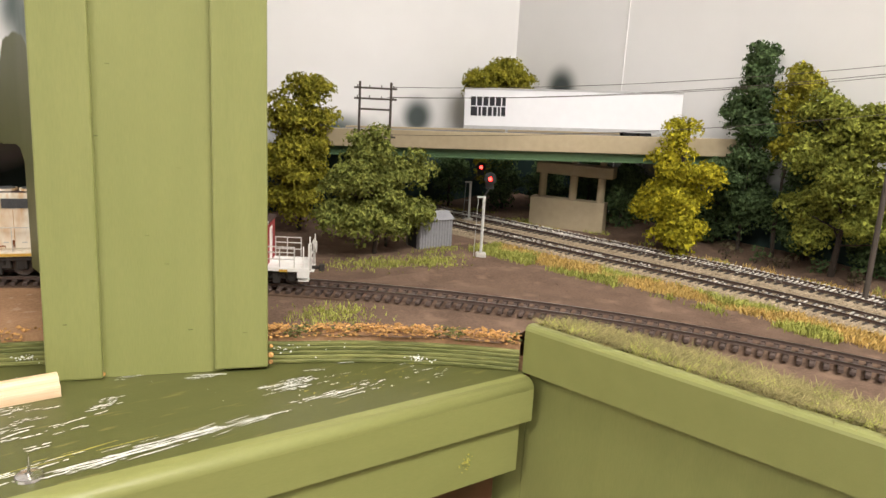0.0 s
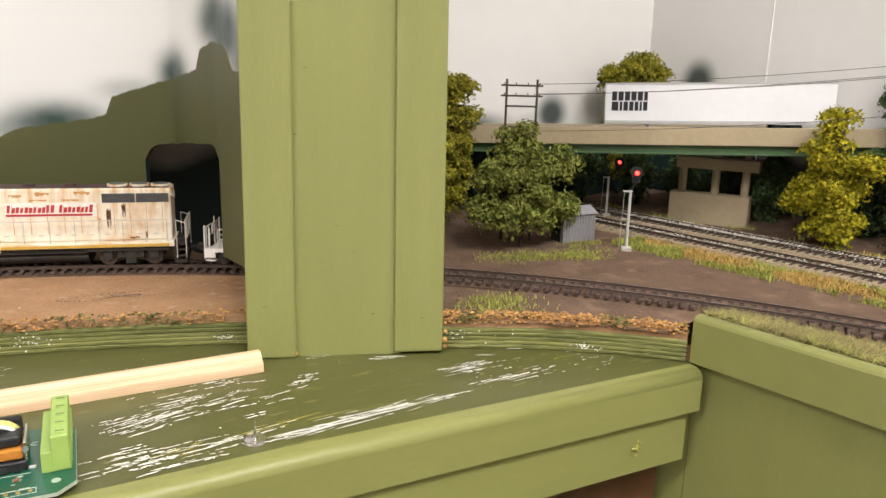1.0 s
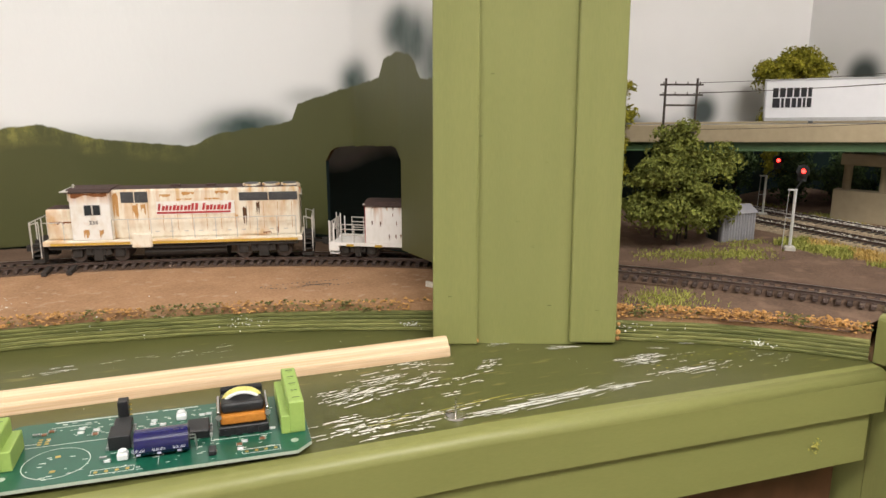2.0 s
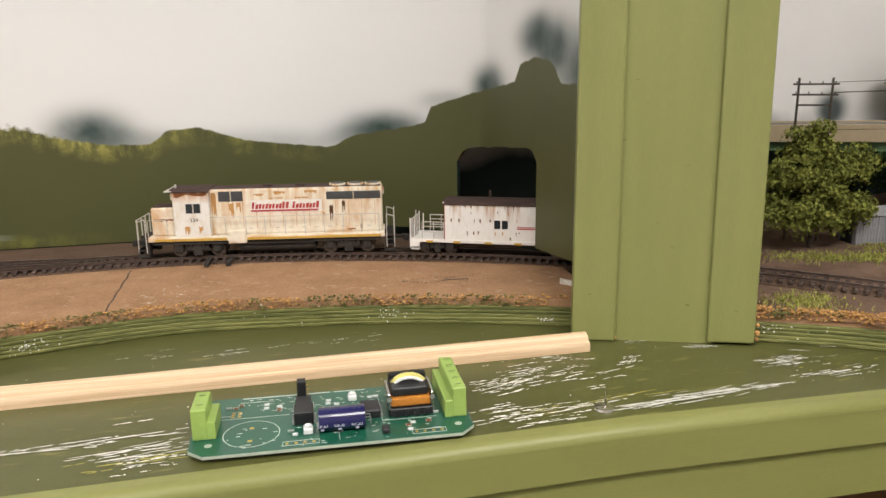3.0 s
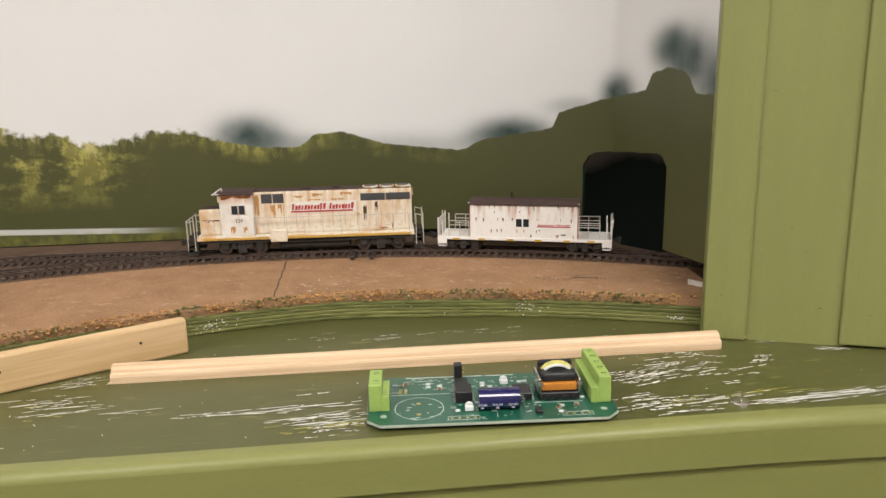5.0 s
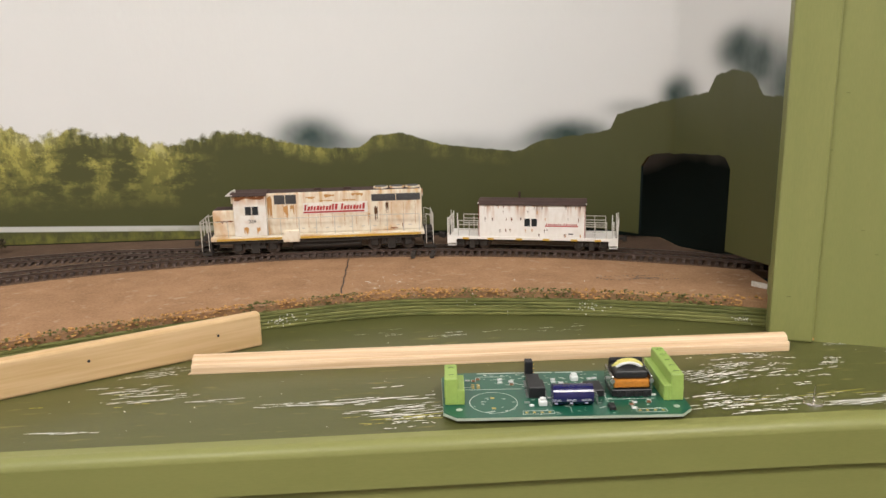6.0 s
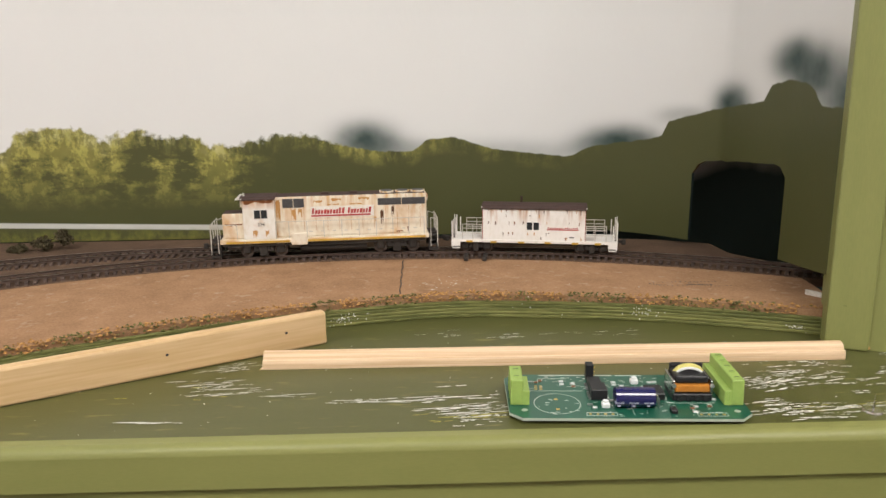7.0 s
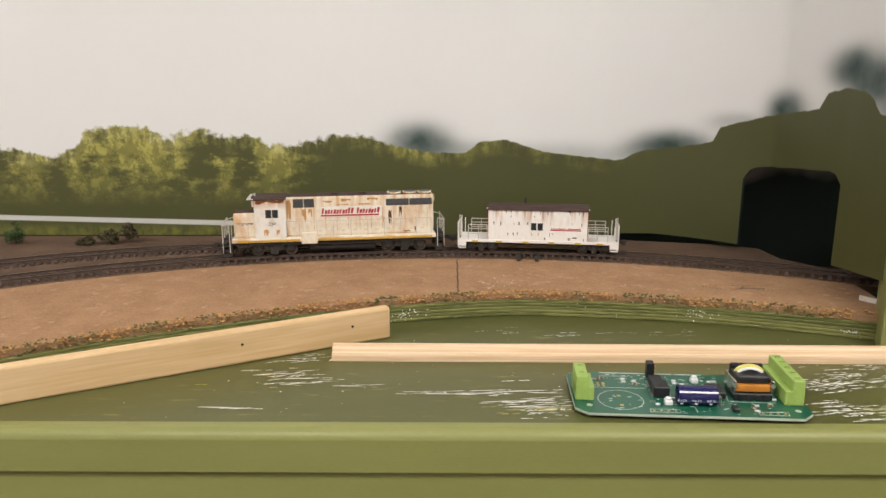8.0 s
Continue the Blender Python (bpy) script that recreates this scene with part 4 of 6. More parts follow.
def signal(x, y, z, high, head, turn, lean, label):
    s = thing("railway_signal", pose(x, y, z, 0, 0, turn), label, "railway signal", "track signals")
    part("base", box(-0.0045, 0.0045, -0.0045, 0.0045, -0.002, 0.006, 0.0008), CONCRETE, s)
    part("mast", rod((0, 0, 0.005), (0, 0, high), 0.0013, n=10), MAST, s)
    lad = bmesh.new()
    for dy in (-0.0008, 0.0008):
        rod((-0.0062, dy, 0.001), (-0.0050, dy, high - 0.001), 0.00018, n=5, bm=lad)
    k = 0.004
    while k < high - 0.002:
        rod((-0.0062 + 0.0012 * k / high, -0.0008, k), (-0.0062 + 0.0012 * k / high, 0.0008, k), 0.00014, n=4, bm=lad)
        k += 0.0032
    part("ladder", lad, MAST, s)
    part("bracket", box(-0.0060, 0.0014, -0.0018, 0.0018, high - 0.0015, high - 0.0004), MAST, s)
    part("platform_rail", rod((-0.005, 0, high * 0.55), (0, 0, high * 0.55), 0.0003, n=5), MAST, s)
    part("head_stem", rod((0, 0, high), (lean, 0, head - 0.008), 0.0007, n=8), BLACK, s, "thin black stem")
    tg = rod((lean, -0.0012, head), (lean, 0.0006, head), 0.0052, n=20)
    box(lean - 0.0035, lean + 0.0035, 0.0006, 0.006, head - 0.009, head + 0.004, bm=tg)
    hd = part("head", tg, BLACK, s, "round black target head")
    part("hood", rod((lean, -0.0050, head + 0.0004), (lean, -0.0012, head + 0.0004), 0.0021, n=12, caps=False), BLACK, hd)
    part("lens", rod((lean, -0.0030, head), (lean, -0.0013, head), 0.0017, n=14), RED, hd, "lit red lens")
    return s


signal(0.424, 0.490, 1.1085, 0.056, 0.0715, -38, 0.004, "silver railway signal mast with a lit red light")
signal(0.515, 0.618, 1.1100, 0.046, 0.0620, -38, 0.010, "grey railway signal mast with a lit red light")

# telegraph structures and wires
POLE = mat("weathered_pole", (0.085, 0.068, 0.055), (0.055, 0.044, 0.036), 120, 0.85, stretch=(1, 1, 0.1), bump=0.4)
GLASS_WHITE = mat("white_insulator", (0.75, 0.75, 0.75), (0.6, 0.6, 0.6), 100, 0.3)
hf = thing("pole_frame", pose(0.3585, 0.567, 1.110, 0, 0, -31), "dark double-pole telegraph frame with crossarms", "telegraph pole", "telegraph line")
for x in (-0.0135, 0.0135):
    part("pole", rod((x, 0, -0.002), (x, 0, 0.146), 0.0013, 0.0010, 8), POLE, hf)
for z, hw in ((0.1405, 0.0185), (0.1315, 0.0185), (0.1225, 0.0130), (0.0990, 0.0185)):
    arm = part("crossarm", box(-hw, hw, -0.0020, -0.0010, z - 0.0008, z + 0.0008), POLE, hf)
    if hw > 0.015:
        for i in range(4):
            x = -hw + 0.003 + i * (2 * hw - 0.006) / 3
            part("insulator", rod((x, -0.0015, z + 0.0008), (x, -0.0015, z + 0.0026), 0.0005, n=6), POLE, arm)
tp = thing("telegraph_pole", pose(0.5980, 0.2413, 1.108, 0, 0, 60), "tall brown telegraph pole with pale insulators", "telegraph pole", "telegraph line")
part("pole", rod((0, 0, -0.002), (0, 0, 0.190), 0.0022, 0.0016, 10), POLE, tp)
for z in (0.177, 0.170, 0.142):
    arm = part("crossarm", box(-0.016, 0.016, -0.0026, -0.0014, z - 0.001, z + 0.001), POLE, tp)
    for i in range(6):
        x = -0.0145 + i * 0.0058
        part("insulator", rod((x, -0.002, z + 0.001), (x, -0.002, z + 0.0034), 0.0007, n=6), GLASS_WHITE, arm, "pale glass insulator")


def wire(p, q, sag):
    p, q = Vector(p), Vector(q)
    b = bmesh.new()
    side = Vector((q.y - p.y, p.x - q.x, 0)).normalized() * 0.00022
    up = Vector((0, 0, 0.00022))
    rings = []
    for k in range(11):
        c = p.lerp(q, k / 10) - Vector((0, 0, sag * 4 * (k / 10) * (1 - k / 10)))
        rings.append([b.verts.new(c + o) for o in (side, up, -side, -up)])
    for r, n in zip(rings, rings[1:]):
        for k in range(4):
            b.faces.new((r[k], r[(k + 1) % 4], n[(k + 1) % 4], n[k]))
    bmesh.ops.recalc_face_normals(b, faces=b.faces[:])
    return tagged(part("telegraph_wire", b, POLE), "thin dark wire strung between telegraph poles", "wire", "telegraph line")


for z0, z1, dx in ((1.2520, 1.2895, 0.004), (1.2430, 1.2830, -0.002), (1.2435, 1.2820, 0.010), (1.2110, 1.2545, 0.004)):
    wire((0.368 + dx * 0.5, 0.561, z0), (0.598 + dx, 0.244, z1), 0.006)

# ---- train ----
def weathered(name, clean, dull, rust, edge, reach, streaks, patches):
    """Old paint: dull blotches, rust that runs down in streaks from the roof edge at height edge, and rusty patches."""
    m = mat(name, clean, dull, 70, 0.65, bump=0.15, fine=5, stretch=(1, 1, 0.6), lo=0.45, hi=0.70)
    t = m.node_tree
    L, N = t.links.new, t.nodes.new
    p = t.nodes["Principled BSDF"]
    col = p.inputs["Base Color"].links[0].from_socket
    co = N("ShaderNodeTexCoord")
    sep = N("ShaderNodeSeparateXYZ")
    L(co.outputs["Object"], sep.inputs[0])

    def field(scale, stretch, lo, hi):
        mp = N("ShaderNodeMapping")
        mp.inputs["Scale"].default_value = stretch
        L(co.outputs["Object"], mp.inputs["Vector"])
        n = N("ShaderNodeTexNoise")
        n.inputs["Scale"].default_value, n.inputs["Detail"].default_value = scale, 4
        L(mp.outputs[0], n.inputs["Vector"])
        r = N("ShaderNodeMapRange")
        r.inputs["From Min"].default_value, r.inputs["From Max"].default_value = lo, hi
        L(n.outputs["Fac"], r.inputs["Value"])
        return r.outputs[0]

    def op(kind, a, b):
        n = N("ShaderNodeMath")
        n.operation, n.use_clamp = kind, True
        for k, v in enumerate((a, b)):
            if isinstance(v, (int, float)):
                n.inputs[k].default_value = v
            else:
                L(v, n.inputs[k])
        return n.outputs[0]

    run = N("ShaderNodeMapRange")
    run.inputs["From Min"].default_value, run.inputs["From Max"].default_value = edge - reach, edge
    L(sep.outputs["Z"], run.inputs["Value"])
    f = op("MULTIPLY", op("MULTIPLY", run.outputs[0], field(190, (1, 1, 0.10), *streaks)), 1.0)
    f = op("MAXIMUM", f, field(38, (1, 1, 0.7), *patches))
    mix = N("ShaderNodeMix")
    mix.data_type = "RGBA"
    shade = N("ShaderNodeMix")
    shade.data_type = "RGBA"
    shade.inputs["A"].default_value, shade.inputs["B"].default_value = (*rust[0], 1), (*rust[1], 1)
    L(field(160, (1, 1, 0.5), 0.35, 0.65), shade.inputs["Factor"])
    L(f, mix.inputs["Factor"])
    L(col, mix.inputs["A"])
    L(shade.outputs["Result"], mix.inputs["B"])
    L(mix.outputs["Result"], p.inputs["Base Color"])
    return m


CREAM = weathered("rusty_cream_paint", (0.80, 0.73, 0.61), (0.64, 0.52, 0.36), ((0.56, 0.27, 0.07), (0.62, 0.40, 0.18)), 0.056, 0.034, (0.46, 0.64), (0.54, 0.72))
OFFWHITE = weathered("stained_white_paint", (0.84, 0.82, 0.79), (0.76, 0.73, 0.68), ((0.20, 0.08, 0.04), (0.50, 0.24, 0.10)), 0.0415, 0.016, (0.50, 0.66), (0.68, 0.74))
CABWHITE = weathered("white_cab_paint", (0.80, 0.78, 0.74), (0.70, 0.64, 0.55), ((0.28, 0.095, 0.02), (0.56, 0.28, 0.08)), 0.0530, 0.0095, (0.25, 0.50), (0.66, 0.80))
RUST = mat("rust", (0.25, 0.085, 0.022), (0.13, 0.05, 0.02), 150, 0.9, bump=0.4)
SOOT = mat("dark_rust_run", (0.075, 0.038, 0.020), (0.13, 0.06, 0.025), 200, 0.9)
RUST_PALE = mat("pale_rust_stain", (0.50, 0.24, 0.07), (0.55, 0.33, 0.14), 150, 0.85)
YELLOW = mat("yellow_stripe", (0.62, 0.40, 0.06), (0.50, 0.30, 0.05), 150, 0.6, third=((0.45, 0.40, 0.32), 120, 0.60, 0.72))
TRUCK = mat("dirty_black_truck", (0.022, 0.019, 0.017), (0.048, 0.040, 0.034), 250, 0.85, bump=0.4)
TANK = mat("dark_fuel_tank", (0.016, 0.014, 0.013), (0.040, 0.032, 0.026), 60, 0.6, stretch=(1, 1, 0.3))
WHEEL = mat("grimy_wheel", (0.13, 0.10, 0.085), (0.07, 0.056, 0.048), 200, 0.6, metal=0.3)
HANDRAIL = mat("pale_handrail", (0.60, 0.58, 0.54), (0.45, 0.42, 0.38), 200, 0.55)
GRILLE = mat("grey_grille", (0.10, 0.10, 0.105), (0.07, 0.07, 0.072), 200, 0.6)
GLASS = mat("dark_window", (0.02, 0.024, 0.028), (0.03, 0.034, 0.04), 90, 0.12, spec=0.6)
REDPAINT = mat("faded_red_lettering", (0.48, 0.035, 0.040), (0.40, 0.05, 0.05), 150, 0.6)
ROOFBROWN = mat("brown_roof", (0.075, 0.042, 0.035), (0.045, 0.028, 0.024), 120, 0.85, bump=0.4)
ENDRED = mat("red_end_paint", (0.38, 0.035, 0.035), (0.28, 0.03, 0.03), 100, 0.6)


def truck(parent, x, base, wheel, frame_len, mat_side=TRUCK):
    """A four-wheel truck under a vehicle, centred at x."""
    t = part("truck", box(x - frame_len * 0.28, x + frame_len * 0.28, -0.008, 0.008, wheel * 0.6, wheel * 1.15), mat_side, parent)
    for s in (-1, 1):
        y = s * 0.0118
        f = box(x - frame_len / 2, x + frame_len / 2, y - 0.0011, y + 0.0011, wheel * 0.95, wheel * 1.22, 0.0005)
        box(x - base * 0.30, x + base * 0.30, y - 0.0016, y + 0.0016, wheel * 0.45, wheel * 0.98, 0.0006, bm=f)
        box(x - base * 0.12, x + base * 0.12, y - 0.0018, y + 0.0020, wheel * 0.10, wheel * 1.10, 0.0006, bm=f)
        for k in (-1, 1):
            box(x + k * base / 2 - 0.0034, x + k * base / 2 + 0.0034, y - 0.0016, y + 0.0016, wheel * 0.35, wheel * 1.05, 0.0006, bm=f)
            rod((x + k * base / 2, y - 0.0005, wheel / 2), (x + k * base / 2, y + s * 0.0022, wheel / 2), 0.0015, n=8, bm=f)
            rod((x + k * base * 0.17, y, wheel * 0.45), (x + k * base * 0.17, y + s * 0.0018, wheel * 0.9), 0.0010, n=6, bm=f)
        part("side_frame", f, mat_side, t)
    for k in (-1, 1):
        cx = x + k * base / 2
        w = bmesh.new()
        for s in (-1, 1):
            rod((cx, s * 0.0074, wheel / 2), (cx, s * 0.0100, wheel / 2), wheel / 2, n=18, bm=w)
            rod((cx, s * 0.0070, wheel / 2), (cx, s * 0.0076, wheel / 2), wheel / 2 + 0.0006, n=18, bm=w)
        rod((cx, -0.008, wheel / 2), (cx, 0.008, wheel / 2), 0.0010, n=8, bm=w)
        part("wheelset", w, WHEEL, t)
    return t


def coupler(parent, x, s):
    b = box(min(x, x + s * 0.008), max(x, x + s * 0.008), -0.0010, 0.0010, 0.0085, 0.0105)
    box(min(x + s * 0.006, x + s * 0.0095), max(x + s * 0.006, x + s * 0.0095), -0.0022, 0.0022, 0.0072, 0.0118, 0.0005, bm=b)
    part("coupler", b, TRUCK, parent)


def railing(parent, xs, y, z0, z1, extra=(), r=0.00032, name="handrail"):
    b = bmesh.new()
    for x in xs:
        rod((x, y, z0), (x, y, z1), r, n=5, bm=b)
    rod((xs[0], y, z1), (xs[-1], y, z1), r, n=5, bm=b)
    for z in extra:
        rod((xs[0], y, z), (xs[-1], y, z), r * 0.8, n=5, bm=b)
    return part(name, b, HANDRAIL, parent)


def stain(parent, x0, x1, z0, z1, y, m, name="rust_stain", seed=0):
    """A ragged stain lying on a vertical side that faces +y."""
    rr = random.Random(seed)
    b = bmesh.new()
    pts = []
    n = 9
    for i in range(n):
        pts.append((x0 + (x1 - x0) * i / (n - 1), z1 - rr.uniform(0, 0.15) * (z1 - z0)))
    for i in range(n - 1, -1, -1):
        pts.append((x0 + (x1 - x0) * i / (n - 1), z0 + rr.uniform(0, 0.75) * (z1 - z0)))
    f = b.faces.new([b.verts.new((x, y, z)) for x, z in pts])
    e = bmesh.ops.extrude_face_region(b, geom=[f])
    for v in e["geom"]:
        if isinstance(v, bmesh.types.BMVert):
            v.co.y += 0.00012
    bmesh.ops.recalc_face_normals(b, faces=b.faces[:])
    return part(name, b, m, parent)


def slant_blocks(parent, x0, x1, z0, z1, y, n, m, gaps=(), slant=0.0008):
    """Unreadable lettering as a row of slanted bars; reads from +x to -x."""
    w = (x1 - x0) / n
    for i in range(n):
        if i in gaps:
            continue
        a, c = x1 - i * w, x1 - (i + (0.62, 0.78, 0.70)[i % 3]) * w
        h = z1 if i in (0, 9, 10, n // 2 + 2, n - 1) else z1 - (z1 - z0) * (0.26, 0.34)[i % 2]
        b = bmesh.new()
        lo = [b.verts.new((px, py, z0)) for px, py in ((a, y), (c, y), (c, y + 0.0002), (a, y + 0.0002))]
        hi = [b.verts.new((px - slant, py, h)) for px, py in ((a, y), (c, y), (c, y + 0.0002), (a, y + 0.0002))]
        b.faces.new(hi)
        b.faces.new(lo[::-1])
        for k in range(4):
            b.faces.new((lo[k], lo[(k + 1) % 4], hi[(k + 1) % 4], hi[k]))
        bmesh.ops.recalc_face_normals(b, faces=b.faces[:])
        part("lettering_bar", b, m, parent)


def words(text, size, m, parent, place, turn, name="lettering", label=""):
    c = bpy.data.curves.new(name, "FONT")
    c.body, c.size, c.align_x, c.align_y, c.extrude = text, size, "CENTER", "CENTER", 0.00006
    c.materials.append(m)
    ob = new(name, c)
    ob.parent = parent
    ob.matrix_basis = place @ turn
    return tagged(ob, label)


SIDE = 0.0104


def build_loco():
    t = thing("locomotive", Matrix(), "rusty cream diesel model locomotive rolling along the track", "locomotive")
    # frame and walkway
    f = box(-0.0935, 0.0935, -0.0165, 0.0165, 0.0135, 0.0172, 0.0004)
    part("frame", f, CREAM, t)
    part("underframe", box(-0.090, 0.090, -0.0150, 0.0150, 0.0108, 0.0134), TRUCK, t)
    for s in (-1, 1):
        y = s * 0.0166
        for x0, x1 in ((-0.090, 0.0160), (0.0320, 0.0880)):
            part("yellow_stripe", box(x0, x1, min(y, y + s * 0.0002), max(y, y + s * 0.0002), 0.0140, 0.0158), YELLOW, t, "worn yellow sill stripe")
        part("battery_box", box(0.0165, 0.0310, min(y, y - s * 0.004), max(y, y + s * 0.0003), 0.0110, 0.0215, 0.0006), CREAM, t)
    # hoods and cab
    hood = box(-0.0920, 0.0446, -SIDE, SIDE, 0.0172, 0.0540, 0.0014, segs=2)
    part("long_hood", hood, CREAM, t)
    part("short_hood_roof", box(0.0730, 0.0905, -0.0085, 0.0085, 0.0398, 0.0403), ROOFBROWN, t, "sooty nose top")
    part("short_hood", box(0.0715, 0.0915, -SIDE, SIDE, 0.0172, 0.0400, 0.0014, segs=2), CREAM, t)
    cab = box(0.0440, 0.0722, -0.0160, 0.0160, 0.0172, 0.0526, 0.0006)
    for v in cab.verts:
        if v.co.z > 0.045:
            v.co.z += 0.0014 * (1 - (abs(v.co.y) / 0.016) ** 1.5) + 0.0
    cabin = part("cab", cab, CABWHITE, t, "white weathered cab")
    roof = bmesh.new()
    top = [(-0.0166, 0.0532), (-0.0105, 0.0549), (0.0105, 0.0549), (0.0166, 0.0532), (0.0166, 0.0525), (0.0100, 0.0540), (-0.0100, 0.0540), (-0.0166, 0.0525)]
    r0 = [roof.verts.new((0.0435, y, z)) for y, z in top]
    r1 = [roof.verts.new((0.0745, y, z)) for y, z in top]
    for i in range(8):
        roof.faces.new((r0[i], r0[(i + 1) % 8], r1[(i + 1) % 8], r1[i]))
    roof.faces.new(r0[::-1])
    roof.faces.new(r1)
    bmesh.ops.recalc_face_normals(roof, faces=roof.faces[:])
    part("cab_roof", roof, ROOFBROWN, t, "rust-brown cab roof")
    part("roof_beacon", rod((0.072, 0.004, 0.0545), (0.072, 0.004, 0.0575), 0.0009, n=8), HANDRAIL, t)
    part("sun_visor", box(0.0722, 0.0780, -0.0150, 0.0165, 0.0532, 0.0539), HANDRAIL, t)
    part("number_box", box(0.0715, 0.0745, 0.0055, 0.0120, 0.0460, 0.0520, 0.0004), CREAM, t)
    for s in (-1, 1):
        y = s * 0.0161
        for x in (0.0535, 0.0595):
            w = part("cab_window", box(x - 0.0027, x + 0.0027, y - 0.0001, y + 0.0002, 0.0362, 0.0436), GLASS, cabin, "dark cab window")
            fr = bmesh.new()
            for dx in (-0.0027, 0.0027):
                box(x + dx - 0.0002, x + dx + 0.0002, y - 0.0002, y + s * 0.0004 + 0.0001, 0.0360, 0.0438, bm=fr)
            part("frame", fr, HANDRAIL, w)
        # grilles with louvre slats
        for x0, x1, z0, z1 in ((0.0185, 0.0375, 0.0440, 0.0520), (-0.0905, -0.0475, 0.0440, 0.0502)):
            yy = s * (SIDE + 0.0001)
            g = part("grille", box(x0, x1, yy - 0.0002, yy + 0.0002, z0, z1), GRILLE, t, "dark grey radiator grille")
            sl = bmesh.new()
            k = z0 + 0.0006
            while k < z1 - 0.0004:
                box(x0, x1, yy - 0.0002, yy + s * 0.0005 if s > 0 else yy + 0.0002, k, k + 0.0003, bm=sl)
                k += 0.0009
            part("louvres", sl, GRILLE, g)
            part("mullion", box((x0 + x1) / 2 - 0.0003, (x0 + x1) / 2 + 0.0003, yy - 0.0004, yy + 0.0007, z0, z1), CREAM, g)
        # hood door seams and latches
        d = bmesh.new()
        for i in range(11):
            x = -0.086 + i * 0.0105
            box(x - 0.00015, x + 0.00015, s * SIDE - 0.0002, s * SIDE + 0.0002, 0.0225, 0.0430, bm=d)
        part("door_seams", d, RUST_PALE, t)
        lat = bmesh.new()
        for i in range(10):
            x = -0.081 + i * 0.0105
            box(x - 0.0015, x + 0.0015, s * SIDE - 0.0003, s * SIDE + 0.0003, 0.0215, 0.0222, bm=lat)
        part("door_latches", lat, HANDRAIL, t)
        # railings
        xs = [0.0440, 0.0325, 0.0165, 0.0015, -0.0145, -0.0300, -0.0455, -0.0605, -0.0750, -0.0890]
        railing(t, xs, s * 0.0160, 0.0172, 0.0325)
        railing(t, [0.0780, 0.0930], s * 0.0158, 0.0172, 0.0310)
        # steps
        for e in (1, -1):
            st = bmesh.new()
            for k in range(4):
                box(min(e * 0.0935, e * 0.1010), max(e * 0.0935, e * 0.1010), s * 0.0125 - 0.0035, s * 0.0125 + 0.0035, 0.0020 + k * 0.0042, 0.0027 + k * 0.0042, bm=st)
            box(min(e * 0.0932, e * 0.0940), max(e * 0.0932, e * 0.0940), s * 0.0125 - 0.0037, s * 0.0125 + 0.0037, 0.0015, 0.0172, bm=st)
            box(min(e * 0.0932, e * 0.1012), max(e * 0.0932, e * 0.1012), s * 0.0163 - 0.0003, s * 0.0163 + 0.0001, 0.0015, 0.0040, bm=st)
            part("steps", st, TRUCK, t)
            hr = bmesh.new()
            for dx in (0.0950, 0.1012):
                rod((e * dx, s * 0.0162, 0.0050), (e * dx, s * 0.0162, 0.0320), 0.0004, n=6, bm=hr)
            rod((e * 0.0950, s * 0.0162, 0.0320), (e * 0.1012, s * 0.0162, 0.0300), 0.0004, n=6, bm=hr)
            part("grab_rail", hr, HANDRAIL, t)
    for e in (1, -1):
        pl = box(min(e * 0.0935, e * 0.1015), max(e * 0.0935, e * 0.1015), -0.0090, 0.0090, 0.0130, 0.0172)
        box(min(e * 0.1005, e * 0.1018), max(e * 0.1005, e * 0.1018), -0.0165, 0.0165, 0.0025, 0.0085, 0.0004, bm=pl)
        part("end_platform", pl, TRUCK, t)
        er = bmesh.new()
        for y in (-0.0155, -0.005, 0.005, 0.0155):
            rod((e * 0.1010, y, 0.0150), (e * 0.1010, y, 0.0315), 0.00045, n=6, bm=er)
        rod((e * 0.1010, -0.0155, 0.0315), (e * 0.1010, 0.0155, 0.0315), 0.00045, n=6, bm=er)
        part("end_railing", er, HANDRAIL, t)
        coupler(t, e * 0.1015, e)
    lens = bmesh.new()
    for z in (0.0465, 0.0490):
        rod((-0.0920, 0, z), (-0.0935, 0, z), 0.0011, n=10, bm=lens)
    part("headlight", lens, HANDRAIL, t)
    part("rear_number_box", box(-0.0932, -0.0915, 0.0045, 0.0095, 0.0480, 0.0530, 0.0004), CABWHITE, t)
    # roof fans and stacks
    for x in (-0.0560, -0.0705, -0.0845):
        fan = part("roof_fan", rod((x, 0, 0.0538), (x, 0, 0.0556), 0.0066, n=24), CREAM, t, "pale round roof fan")
        part("fan_grid", rod((x, 0, 0.0556), (x, 0, 0.0559), 0.0054, n=20), GRILLE, fan)
    for x in (0.0000, -0.0260):
        ex = part("exhaust_stack", box(x - 0.0035, x + 0.0035, -0.0022, 0.0022, 0.0538, 0.0558, 0.0004), ROOFBROWN, t)
    part("roof_streak", box(-0.0905, 0.0440, -0.0096, 0.0096, 0.0539, 0.0542), ROOFBROWN, t, "sooty brown roof walk")
    # tank and trucks
    tk = rod((0.0235, 0, 0.0068), (-0.0365, 0, 0.0068), 0.0060, n=20)
    for v in tk.verts:
        v.co.y *= 2.1
    part("fuel_tank", tk, TANK, t, "dark grimy fuel tank")
    part("tank_skirt", box(-0.0365, 0.0200, -0.0150, 0.0150, 0.0100, 0.0134), TANK, t)
    truck(t, 0.0560, 0.0300, 0.0115, 0.050)
    truck(t, -0.0640, 0.0300, 0.0115, 0.050)
